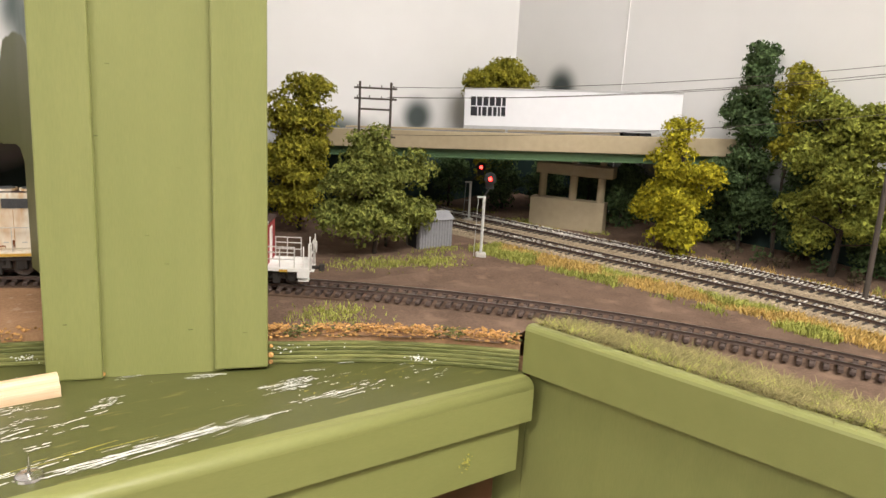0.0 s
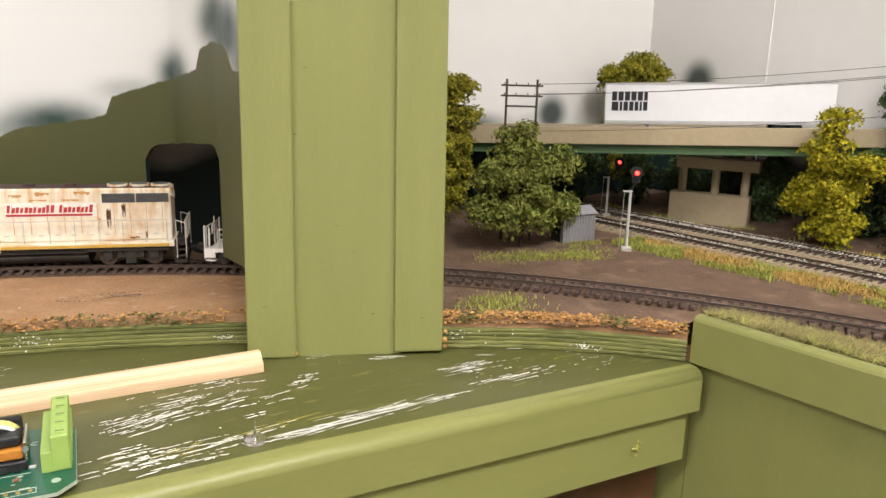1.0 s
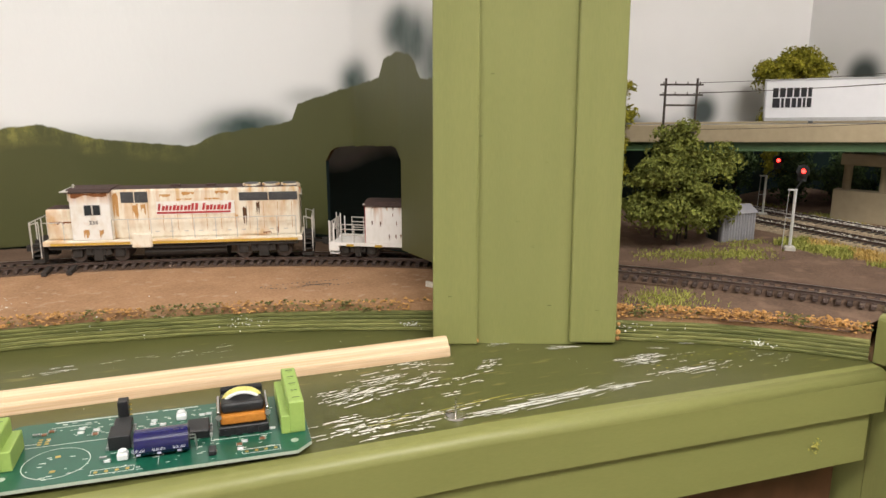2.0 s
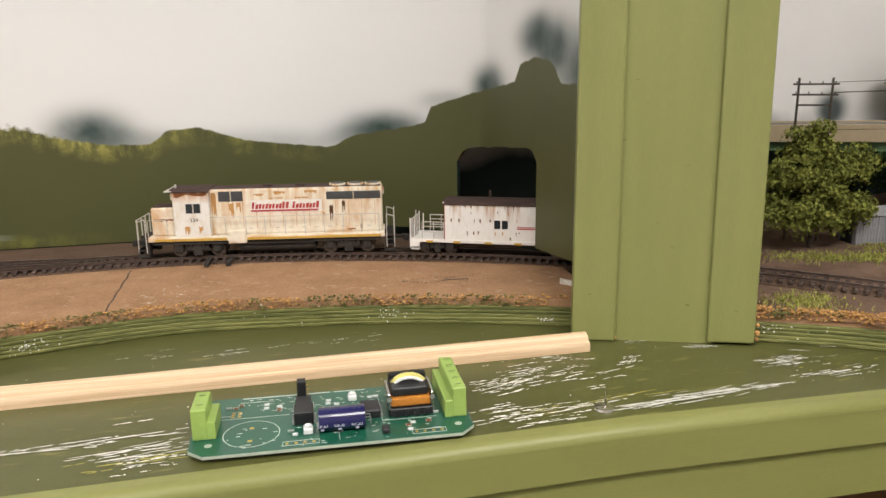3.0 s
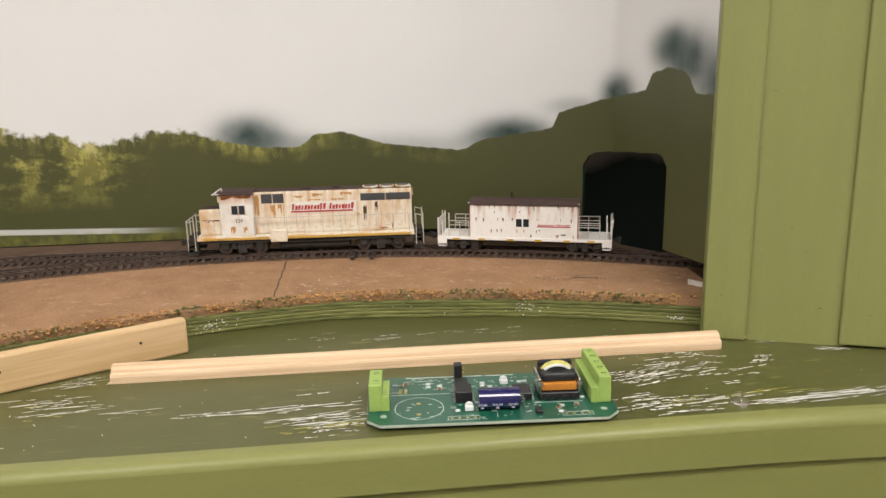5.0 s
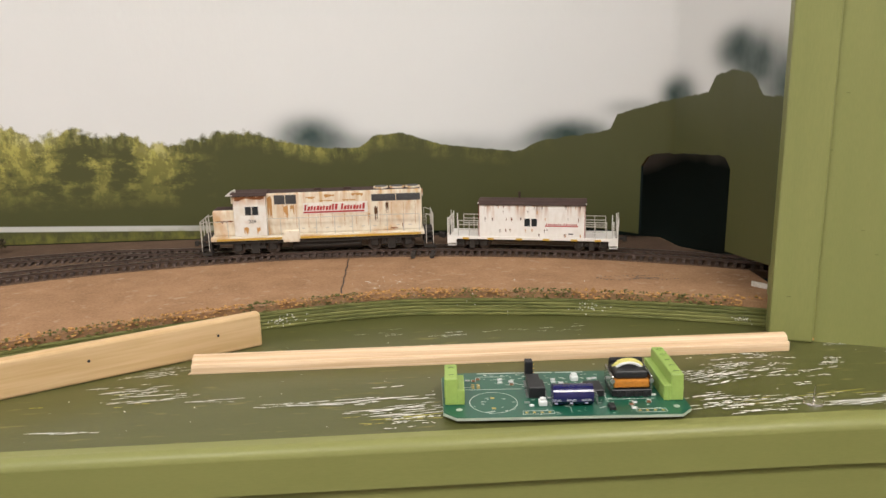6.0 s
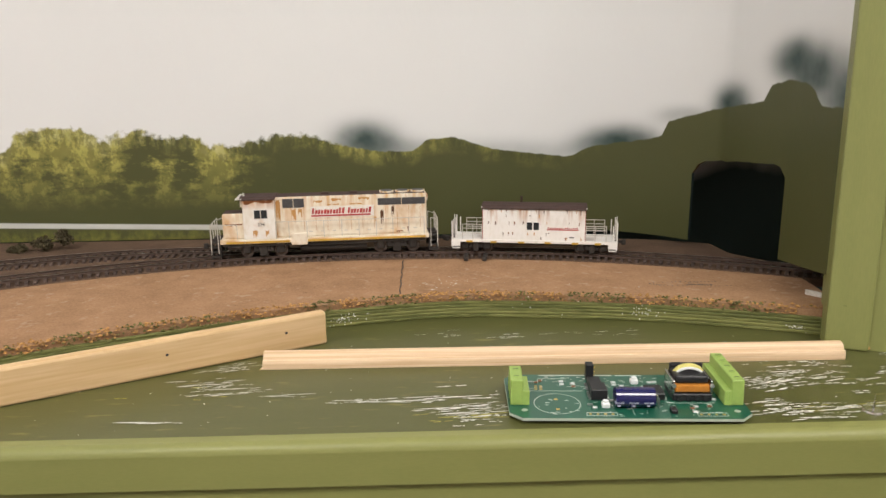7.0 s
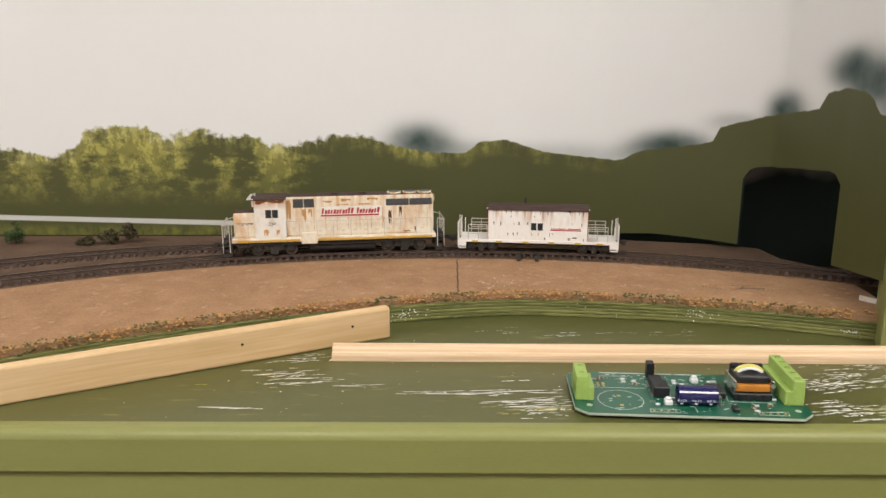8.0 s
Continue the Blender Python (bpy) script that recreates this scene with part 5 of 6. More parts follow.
    # lettering, number and stains on the near side
    for s in (1,):
        y = SIDE
        panel = part("lettering_panel", box(-0.0440, 0.0130, y, y + 0.00015, 0.0345, 0.0445), CABWHITE, t)
        slant_blocks(panel, -0.0415, 0.0120, 0.0376, 0.0428, y + 0.0002, 20, REDPAINT, gaps=(11,))
        part("underline", box(-0.0408, 0.0126, y + 0.0002, y + 0.0004, 0.0352, 0.0366), REDPAINT, panel)
        words("234", 0.0042, DARK, t, Matrix.Translation((0.0565, 0.0162, 0.0305)), pose(0, 0, 0, 90, 0, 180), "number", "dark road number")
        rs2 = random.Random(9)
        for x0, x1, z0, z1, m in ((0.0455, 0.0705, 0.0486, 0.0524, RUST), (0.0395, 0.0435, 0.0300, 0.0520, RUST_PALE), (0.0260, 0.0300, 0.0280, 0.0435, RUST_PALE), (0.0205, 0.0240, 0.0330, 0.0435, RUST_PALE), (-0.0525, -0.0495, 0.0225, 0.0400, SOOT), (-0.0622, -0.0596, 0.0320, 0.0435, SOOT),
                                  (-0.0460, -0.0440, 0.0250, 0.0340, RUST_PALE), (-0.0150, -0.0060, 0.0480, 0.0515, RUST_PALE), (-0.0400, -0.0300, 0.0485, 0.0520, RUST_PALE), (0.0020, 0.0100, 0.0475, 0.0500, RUST_PALE), (-0.0330, -0.0220, 0.0450, 0.0466, RUST_PALE), (-0.0130, -0.0020, 0.0450, 0.0464, RUST_PALE),
                                  (0.0600, 0.0640, 0.0185, 0.0260, RUST_PALE), (0.0500, 0.0530, 0.0185, 0.0255, RUST_PALE), (-0.0755, -0.0740, 0.0176, 0.0240, RUST), (-0.0700, -0.0640, 0.0176, 0.0200, RUST)):
            yy = 0.0161 if x0 > 0.0440 and x1 < 0.073 else y + 0.00005
            stain(t, x0, x1, z0, z1, yy, m, seed=rs2.randint(0, 999))
        stain(t, 0.0740, 0.0890, 0.0285, 0.0310, y + 0.00005, RUST, seed=77)
    return t


def build_caboose():
    t = thing("caboose", Matrix(), "rust-streaked white model transfer caboose rolling behind the locomotive", "caboose")
    part("frame", box(-0.0720, 0.0720, -0.0160, 0.0160, 0.0098, 0.0125, 0.0003), OFFWHITE, t)
    part("underframe", box(-0.0640, 0.0640, -0.0120, 0.0120, 0.0074, 0.0097), TRUCK, t)
    body = part("body", box(-0.0455, 0.0455, -0.0150, 0.0150, 0.0125, 0.0405, 0.0003), OFFWHITE, t)
    for e in (1, -1):
        ew = part("end_wall", box(min(e * 0.0455, e * 0.0459), max(e * 0.0455, e * 0.0459), -0.0150, 0.0150, 0.0125, 0.0405), ENDRED, body, "red end wall")
        part("door", box(min(e * 0.0458, e * 0.0463), max(e * 0.0458, e * 0.0463), -0.0040, 0.0040, 0.0130, 0.0365), OFFWHITE, ew)
    roof = bmesh.new()
    prof = [(-0.0160, 0.0404), (-0.0160, 0.0412), (-0.0090, 0.0432), (0, 0.0440), (0.0090, 0.0432), (0.0160, 0.0412), (0.0160, 0.0404)]
    a = [roof.verts.new((-0.0470, y, z)) for y, z in prof]
    c = [roof.verts.new((0.0470, y, z)) for y, z in prof]
    for i in range(7):
        roof.faces.new((a[i], a[(i + 1) % 7], c[(i + 1) % 7], c[i]))
    roof.faces.new(a[::-1])
    roof.faces.new(c)
    bmesh.ops.recalc_face_normals(roof, faces=roof.faces[:])
    part("roof", roof, ROOFBROWN, t, "dark brown rusted roof")
    part("chimney", rod((0.0120, -0.006, 0.0430), (0.0120, -0.006, 0.0490), 0.0011, n=10), ROOFBROWN, t)
    for e in (1, -1):
        part("marker_lamp", box(e * 0.0465 - 0.0006, e * 0.0465 + 0.0006, 0.0140, 0.0152, 0.0405, 0.0425), HANDRAIL, t)
    for s in (-1, 1):
        y = s * 0.0150
        for x in (-0.0025, 0.0035):
            w = part("window", box(x - 0.0024, x + 0.0024, y - 0.0002, y + 0.0002, 0.0220, 0.0290), GLASS, body, "dark square window")
        fr = bmesh.new()
        for z in (0.0216, 0.0292):
            box(-0.0056, 0.0066, y - 0.0004, y + 0.0004, z - 0.0004, z + 0.0004, bm=fr)
        for x in (-0.0054, 0.0005, 0.0064):
            box(x - 0.0004, x + 0.0004, y - 0.0004, y + 0.0004, 0.0216, 0.0292, bm=fr)
        part("window_frame", fr, OFFWHITE, body)
        for x in (0.0575, 0.0355, 0.0105, -0.0130, -0.0370, -0.0570):
            yy = s * 0.0160
            part("yellow_marker", box(x - 0.0028, x + 0.0028, min(yy, yy + s * 0.0002), max(yy, yy + s * 0.0002), 0.0096, 0.0113), YELLOW, t, "yellow sill reflector")
    for e in (1, -1):
        for s in (-1, 1):
            b = bmesh.new()
            for x in (0.0465, 0.0545, 0.0640):
                rod((e * x, s * 0.0152, 0.0125), (e * x, s * 0.0152, 0.0262), 0.0004, n=6, bm=b)
            for z in (0.0180, 0.0225, 0.0262):
                rod((e * 0.0460, s * 0.0152, z), (e * 0.0640, s * 0.0152, z), 0.0004, n=6, bm=b)
            part("side_railing", b, HANDRAIL, t)
            c = bmesh.new()
            rod((e * 0.0735, s * 0.0155, 0.0050), (e * 0.0735, s * 0.0155, 0.0290), 0.0005, n=6, bm=c)
            rod((e * 0.0700, s * 0.0155, 0.0060), (e * 0.0700, s * 0.0155, 0.0270), 0.0005, n=6, bm=c)
            for k in range(3):
                box(min(e * 0.0665, e * 0.0735), max(e * 0.0665, e * 0.0735), s * 0.0125 - 0.0030, s * 0.0125 + 0.0030, 0.0035 + k * 0.0040, 0.0041 + k * 0.0040, bm=c)
            box(min(e * 0.0660, e * 0.0740), max(e * 0.0660, e * 0.0740), s * 0.0158 - 0.0003, s * 0.0158 + 0.0003, 0.0060, 0.0125, bm=c)
            part("steps", c, OFFWHITE, t)
        er = bmesh.new()
        for y in (-0.0110, -0.0060, 0.0060, 0.0110):
            rod((e * 0.0738, y, 0.0100), (e * 0.0738, y, 0.0270), 0.00055, n=6, bm=er)
        for z in (0.0200, 0.0270):
            rod((e * 0.0738, -0.0155, z), (e * 0.0738, 0.0155, z), 0.0005, n=6, bm=er)
        part("end_railing", er, HANDRAIL, t)
        bw = bmesh.new()
        rod((e * 0.0745, -0.0080, 0.0220), (e * 0.0755, -0.0080, 0.0220), 0.0042, n=18, bm=bw)
        rod((e * 0.0745, -0.0080, 0.0100), (e * 0.0745, -0.0080, 0.0310), 0.0005, n=6, bm=bw)
        part("brake_wheel", bw, HANDRAIL, t)
        coupler(t, e * 0.0725, e)
    truck(t, 0.0520, 0.0205, 0.0092, 0.030)
    truck(t, -0.0520, 0.0205, 0.0092, 0.030)
    y = 0.0150
    slant_blocks(body, -0.0395, -0.0125, 0.0234, 0.0246, y + 0.0001, 16, REDPAINT, gaps=(8,), slant=0.0003)
    part("red_band", box(-0.0400, -0.0120, y, y + 0.00015, 0.0220, 0.0229), REDPAINT, body)
    part("dark_mark", box(-0.0360, -0.0320, y, y + 0.00015, 0.0152, 0.0162), DARK, body)
    rr = random.Random(21)
    for i in range(34):
        x = rr.uniform(-0.044, 0.044)
        z = rr.choice((0.0405, 0.0405, 0.036, 0.030, 0.020, 0.016))
        stain(body, x - rr.uniform(0.0002, 0.0007), x + rr.uniform(0.0002, 0.0007), z - rr.uniform(0.0010, 0.0060), z - 0.0003, y + 0.00004, rr.choice((SOOT, RUST_PALE, RUST)), seed=i)
    return t


loco = build_loco()
caboose = build_caboose()

# ---- things on the ledge ----
def plank():
    t = thing("plank", pose(-0.2745, 0.4440, LEDGE, 0, 0, 207.6), "bare pine board standing on edge with two nail holes", "board")
    part("board", box(0, 0.52, 0.0, 0.0085, 0.0, 0.0235, 0.0018, segs=2), PINE, t)
    for x in (0.029, 0.106):
        part("nail_hole", rod((x, 0.0080, 0.0135), (x, 0.0089, 0.0135), 0.0009, n=8), DARK, t, "dark nail hole")
    return t


plank()


def strip_moulding():
    t = thing("wood_strip", pose(-0.3065, 0.3920, LEDGE, 0, 0, -0.7), "pale bare wood moulding strip with a rounded step", "moulding")
    prof = [(0.0, 0.0), (0.0, 0.0040), (0.0005, 0.0056), (0.0016, 0.0060), (0.0019, 0.0054), (0.0026, 0.0058), (0.0036, 0.0082), (0.0058, 0.0097), (0.0085, 0.0099), (0.0096, 0.0090), (0.0100, 0.0075), (0.0100, 0.0)]
    b = bmesh.new()
    n = 40
    rings = [[b.verts.new((0.3755 * i / n, y, z)) for y, z in prof] for i in range(n + 1)]
    for r, s in zip(rings, rings[1:]):
        for j in range(len(prof)):
            b.faces.new((r[j], s[j], s[(j + 1) % len(prof)], r[(j + 1) % len(prof)]))
    b.faces.new(rings[0])
    b.faces.new(rings[-1][::-1])
    bmesh.ops.recalc_face_normals(b, faces=b.faces[:])
    part("strip", b, PINE_PALE, t)
    sp = bmesh.new()
    rod((0.0002, 0.001, 0.0010), (-0.0020, -0.0012, 0.0004), 0.0010, 0.0001, 5, sp)
    part("splinter", sp, PINE_PALE, t)


strip_moulding()

STEEL = mat("bright_steel", (0.62, 0.60, 0.57), (0.48, 0.46, 0.44), 200, 0.25, metal=1.0)
tack = thing("thumbtack", pose(0.0435, 0.3145, LEDGE), "steel thumbtack lying point up on the ledge", "thumbtack")
hd = rod((0, 0, 0.0), (0, 0, 0.0010), 0.0056, 0.0052, 28)
rod((0, 0, 0.0010), (0, 0, 0.0018), 0.0048, 0.0014, 28, hd)
part("head", hd, STEEL, tack)
part("point", rod((0, 0, 0.0014), (0.0003, 0, 0.0105), 0.0007, 0.0001, 10), STEEL, tack)

PCB_GREEN = mat("green_solder_mask", (0.010, 0.105, 0.060), (0.008, 0.085, 0.050), 120, 0.28, spec=0.55, coat=0.2)
PCB_EDGE = mat("pale_board_edge", (0.42, 0.48, 0.40), (0.34, 0.40, 0.33), 150, 0.7)
SILK = mat("white_silkscreen", (0.70, 0.74, 0.68), (0.60, 0.64, 0.58), 300, 0.6)
GOLD = mat("gold_pad", (0.70, 0.50, 0.16), (0.60, 0.42, 0.12), 300, 0.35, metal=0.8)
SOLDER = mat("solder", (0.66, 0.66, 0.66), (0.5, 0.5, 0.5), 300, 0.28, metal=0.9)
LIME = mat("lime_terminal_plastic", (0.33, 0.47, 0.12), (0.29, 0.42, 0.105), 80, 0.42)
CHIP = mat("black_chip_plastic", (0.014, 0.014, 0.016), (0.022, 0.022, 0.024), 200, 0.4)
CAPBLUE = mat("blue_capacitor_sleeve", (0.010, 0.010, 0.090), (0.008, 0.008, 0.070), 60, 0.22, spec=0.6, coat=0.4)
CAPTEXT = mat("pale_capacitor_print", (0.50, 0.50, 0.62), (0.42, 0.42, 0.55), 300, 0.5)
TAPE = mat("amber_tape", (0.55, 0.22, 0.035), (0.42, 0.15, 0.02), 90, 0.3, coat=0.3)
YELLOW_TAPE = mat("yellow_core_tape", (0.72, 0.66, 0.22), (0.64, 0.58, 0.18), 100, 0.5)
LEDWHITE = mat("white_component", (0.78, 0.80, 0.80), (0.70, 0.72, 0.72), 200, 0.4)
BROWN_CHIP = mat("tan_component", (0.30, 0.14, 0.08), (0.24, 0.11, 0.06), 200, 0.5)


def circuit_board():
    t = thing("circuit_board", pose(-0.0915, 0.3335, LEDGE + 0.0020, 0, 0, -3.6), "green electronic circuit board with lime terminals and a blue capacitor", "circuit board")
    H = 0.0020
    out = [(-0.0640, -0.0225), (-0.0570, -0.0290), (0.0595, -0.0290), (0.0660, -0.0225), (0.0660, 0.0230), (0.0590, 0.0290), (-0.0590, 0.0290), (-0.0650, 0.0230)]
    part("edge", prism(out, 0.0003, H - 0.0002), PCB_EDGE, t, "pale cut board edge")
    part("mask", prism([(x * 0.998, y * 0.996) for x, y in out], H - 0.0002, H), PCB_GREEN, t)
    pins = bmesh.new()
    for x in (-0.055, -0.02, 0.02, 0.055):
        for y in (-0.024, 0.024):
            rod((x, y, -0.0020), (x, y, 0.0004), 0.0004, n=6, bm=pins)
    part("solder_pins", pins, SOLDER, t)

    def silk(x0, x1, y0, y1, m=SILK):
        return box(x0, x1, y0, y1, H, H + 0.00012)

    ring = bmesh.new()
    bmesh.ops.create_circle(ring, segments=48, radius=0.0130)
    bmesh.ops.create_circle(ring, segments=48, radius=0.0126)
    ring.verts.ensure_lookup_table()
    for i in range(48):
        j = (i + 1) % 48
        ring.faces.new((ring.verts[i], ring.verts[j], ring.verts[48 + j], ring.verts[48 + i]))
    bmesh.ops.translate(ring, verts=ring.verts[:], vec=(-0.0370, -0.0115, H + 0.0001))
    part("printed_ring", ring, SILK, t, "thin white printed ring")
    for y in (-0.0185, -0.0060):
        pd = silk(-0.0383, -0.0362, y - 0.0009, y + 0.0009)
        part("pad", pd, GOLD, t, "gold solder pad")
    for x, y in ((-0.0555, -0.0195), (0.0590, -0.0200), (0.0580, 0.0240)):
        part("mounting_hole", rod((x, y, H - 0.0001), (x, y, H + 0.0001), 0.0017, n=16), PCB_EDGE, t)
    sk = bmesh.new()
    rr = random.Random(4)
    for x0, x1, y0, y1 in ((-0.0225, -0.0060, -0.0262, -0.0260), (-0.0225, -0.0060, -0.0225, -0.0223), (-0.0225, -0.0223, -0.0262, -0.0223), (-0.0062, -0.0060, -0.0262, -0.0223), (0.0365, 0.0525, -0.0262, -0.0260), (0.0365, 0.0525, -0.0225, -0.0223), (0.0365, 0.0367, -0.0262, -0.0223), (0.0523, 0.0525, -0.0262, -0.0223),
                           (-0.0520, -0.0200, 0.0052, 0.0054), (-0.0560, -0.0480, 0.0085, 0.0087), (-0.0440, 0.0, 0.0272, 0.0280), (0.0020, 0.0180, 0.0272, 0.0278), (0.0240, 0.0242, -0.0100, 0.0160), (0.0240, 0.0500, -0.0102, -0.0100), (-0.0450, -0.0280, 0.0225, 0.0227), (0.0030, 0.0032, -0.0250, -0.0030)):
        merge(sk, silk(x0, x1, y0, y1))
    for _ in range(130):
        x, y = rr.uniform(-0.048, 0.050), rr.choice((rr.uniform(0.008, 0.026), rr.uniform(-0.027, -0.006)))
        merge(sk, silk(x, x + rr.uniform(0.0006, 0.0026), y, y + rr.uniform(0.0002, 0.0005)))
    tagged(part("silkscreen", sk, SILK, t, "white printed markings"), kind="stuff")
    for x in (-0.0205, -0.0165, -0.0125, -0.0085, 0.0385, 0.0425, 0.0465, 0.0505):
        part("pad", rod((x, -0.0243, H), (x, -0.0243, H + 0.0002), 0.0008, n=10), GOLD, t)
    for x in (-0.048, -0.045):
        for k in range(3):
            part("pad", silk(x, x + 0.0017, 0.0070 + k * 0.0022, 0.0082 + k * 0.0022), GOLD, t)

    def terminal(x0, x1, y0, y1, step_side, count):
        h = 0.0150
        b = box(x0, x1, y0, y1, H, H + 0.0085, 0.0003)
        a, c = (x0 + 0.0030, x1 + 0.0008) if step_side > 0 else (x0 - 0.0006, x1 - 0.0026)
        box(a + 0.0006, c - 0.0010, y0 - 0.0003, y1 - 0.0001, H + 0.0004, H + h, 0.0005, bm=b)
        tb = part("terminal_block", b, LIME, t, "lime green screw terminal block")
        w = (y1 - y0) / count
        for i in range(count):
            y = y0 + w * (i + 0.5)
            sc = part("screw", rod(((a + c) / 2, y, H + h - 0.0004), ((a + c) / 2, y, H + h + 0.0002), 0.0019, n=14), LIME, tb)
            part("slot", box((a + c) / 2 - 0.0015, (a + c) / 2 + 0.0015, y - 0.0002, y + 0.0002, H + h + 0.0001, H + h + 0.0003), CHIP, sc)
            ribx = x1 if step_side > 0 else x0
            part("rib", box(ribx - 0.0003, ribx + 0.0003, y + w * 0.42, y + w * 0.5, H, H + 0.0084), LIME, tb)
        part("front_rib", box(x0 + 0.0020, x0 + 0.0026, y0 - 0.0003, y0 + 0.0002, H, H + 0.0084), LIME, tb)

    terminal(-0.0630, -0.0525, -0.0135, 0.0070, -1, 2)
    terminal(0.0540, 0.0645, -0.0130, 0.0270, 1, 5)
    # capacitor lying on the board
    cz = H + 0.0056
    cap = part("capacitor", rod((-0.0060, -0.0145, cz), (0.0152, -0.0145, cz), 0.0055, n=32), CAPBLUE, t, "shiny dark blue capacitor")
    part("rim", rod((0.0146, -0.0145, cz), (0.0156, -0.0145, cz), 0.0050, n=24), CHIP, cap)
    for i, x in enumerate((-0.0045, 0.0035, 0.0115)):
        words("03/20", 0.0022, CAPTEXT, cap, Matrix.Translation((x, -0.0145 - 0.00555 * math.cos(radians(10)), cz - 0.0010)), pose(0, 0, 0, 80, 0, 0), "print")
        part("mark", box(x - 0.0008, x + 0.0008, -0.0198, -0.0193, cz - 0.0034, cz - 0.0028), CAPTEXT, cap)
    lead = bmesh.new()
    for y in (-0.0162, -0.0130):
        rod((0.0155, y, cz), (0.0178, y, cz), 0.0003, n=6, bm=lead)
        rod((0.0178, y, cz), (0.0182, y, H), 0.0003, n=6, bm=lead)
    part("lead", lead, SOLDER, cap)
    # transformer
    tr = part("transformer", box(0.0275, 0.0490, -0.0080, 0.0105, H + 0.0002, H + 0.0042, 0.0004), CHIP, t, "black transformer base with amber winding")
    for i in range(4):
        part("pin_slot", box(0.0300 + i * 0.0048, 0.0325 + i * 0.0048, -0.0088, -0.0078, H + 0.0004, H + 0.0032), CHIP, tr)
    part("winding", box(0.0285, 0.0480, -0.0070, 0.0100, H + 0.0048, H + 0.0092, 0.0008, segs=2), TAPE, tr, "amber taped winding")
    part("bracket", box(0.0270, 0.0285, -0.0074, 0.0104, H + 0.0036, H + 0.0118, 0.0003), STEEL, tr)
    part("bracket", box(0.0480, 0.0495, -0.0074, 0.0104, H + 0.0036, H + 0.0118, 0.0003), STEEL, tr)
    part("core_top", box(0.0290, 0.0475, -0.0055, 0.0095, H + 0.0092, H + 0.0140, 0.0016, segs=3), CHIP, tr)
    part("bobbin_back", box(0.0288, 0.0477, 0.0070, 0.0100, H + 0.0092, H + 0.0165, 0.0012, segs=2), CHIP, tr)
    for x in (0.0278, 0.0488):
        part("rivet", rod((x, -0.0078, H + 0.0090), (x, -0.0070, H + 0.0090), 0.0012, n=12), SOLDER, tr)
    for ry, rz, r, m, nm in ((0.0030, 0.0056, 0.0015, YELLOW_TAPE, "yellow_tape"), (0.0008, 0.0050, 0.0008, LEDWHITE, "white_tape")):
        arc = bmesh.new()
        for i in range(12):
            a0, a1 = math.pi * i / 12, math.pi * (i + 1) / 12
            q = [(0.0382 - 0.0078 * math.cos(a), H + 0.0112 + rz * math.sin(a)) for a in (a0, a1)]
            rod((q[0][0], ry, q[0][1]), (q[1][0], ry, q[1][1]), r, n=8, bm=arc)
        part(nm, arc, m, tr, "taped loop round the core")
    # chips
    for x0, x1, y0, y1, h in ((-0.0175, -0.0085, -0.0075, 0.0035, 0.0065), (-0.0170, -0.0095, 0.0060, 0.0150, 0.0050), (0.0140, 0.0235, -0.0070, 0.0060, 0.0040)):
        c = part("chip", box(x0, x1, y0, y1, H, H + h, 0.0004), CHIP, t, "black chip package")
        lg = bmesh.new()
        for k in range(4):
            y = y0 + (y1 - y0) * (k + 0.5) / 4
            box(x0 - 0.0012, x0, y - 0.0005, y + 0.0005, H, H + 0.0012, bm=lg)
            box(x1, x1 + 0.0012, y - 0.0005, y + 0.0005, H, H + 0.0012, bm=lg)
        part("legs", lg, SOLDER, c)
    sw = part("upright_connector", box(-0.0165, -0.0120, 0.0205, 0.0260, H, H + 0.0098, 0.0003), CHIP, t, "black upright connector")
    for k in range(3):
        part("pin", rod((-0.0108, 0.0235, H + 0.002 + k * 0.0025), (-0.0120, 0.0235, H + 0.002 + k * 0.0025), 0.0003, n=6), GOLD, sw)
    for x, y in ((-0.0110, -0.0155), (0.0110, 0.0160)):
        led = part("indicator", box(x - 0.0022, x + 0.0022, y - 0.0022, y + 0.0022, H, H + 0.0030, 0.0005), LEDWHITE, t, "square white indicator")
        part("cap", rod((x, y, H + 0.0029), (x, y, H + 0.0040), 0.0017, n=14), LEDWHITE, led)
    for x, y, m in ((-0.0466, 0.0166, BROWN_CHIP), (-0.0500, 0.0170, SOLDER), (-0.0440, 0.0190, BROWN_CHIP), (-0.0315, 0.0180, LEDWHITE), (-0.0315, 0.0140, LEDWHITE), (-0.0252, 0.0110, BROWN_CHIP), (-0.0252, 0.0150, LEDWHITE), (-0.0013, 0.0135, LEDWHITE), (-0.0010, 0.0170, LEDWHITE), (0.0030, 0.0120, LEDWHITE),
                    (0.0357, -0.0173, BROWN_CHIP), (0.0380, -0.0150, LEDWHITE), (0.0455, -0.0147, BROWN_CHIP), (0.0250, -0.0210, BROWN_CHIP), (0.0360, -0.0215, LEDWHITE), (0.0505, -0.0060, LEDWHITE), (0.0200, 0.0170, LEDWHITE), (0.0230, 0.0175, LEDWHITE), (-0.0170, -0.0165, LEDWHITE), (-0.0190, -0.0130, SOLDER), (-0.0060, -0.0080, SOLDER)):
        c = part("resistor", box(x - 0.0011, x + 0.0011, y - 0.0007, y + 0.0007, H, H + 0.0007), m, t)
        e = box(x - 0.0014, x - 0.0010, y - 0.0007, y + 0.0007, H, H + 0.0008)
        box(x + 0.0010, x + 0.0014, y - 0.0007, y + 0.0007, H, H + 0.0008, bm=e)
        part("end_caps", e, SOLDER, c)
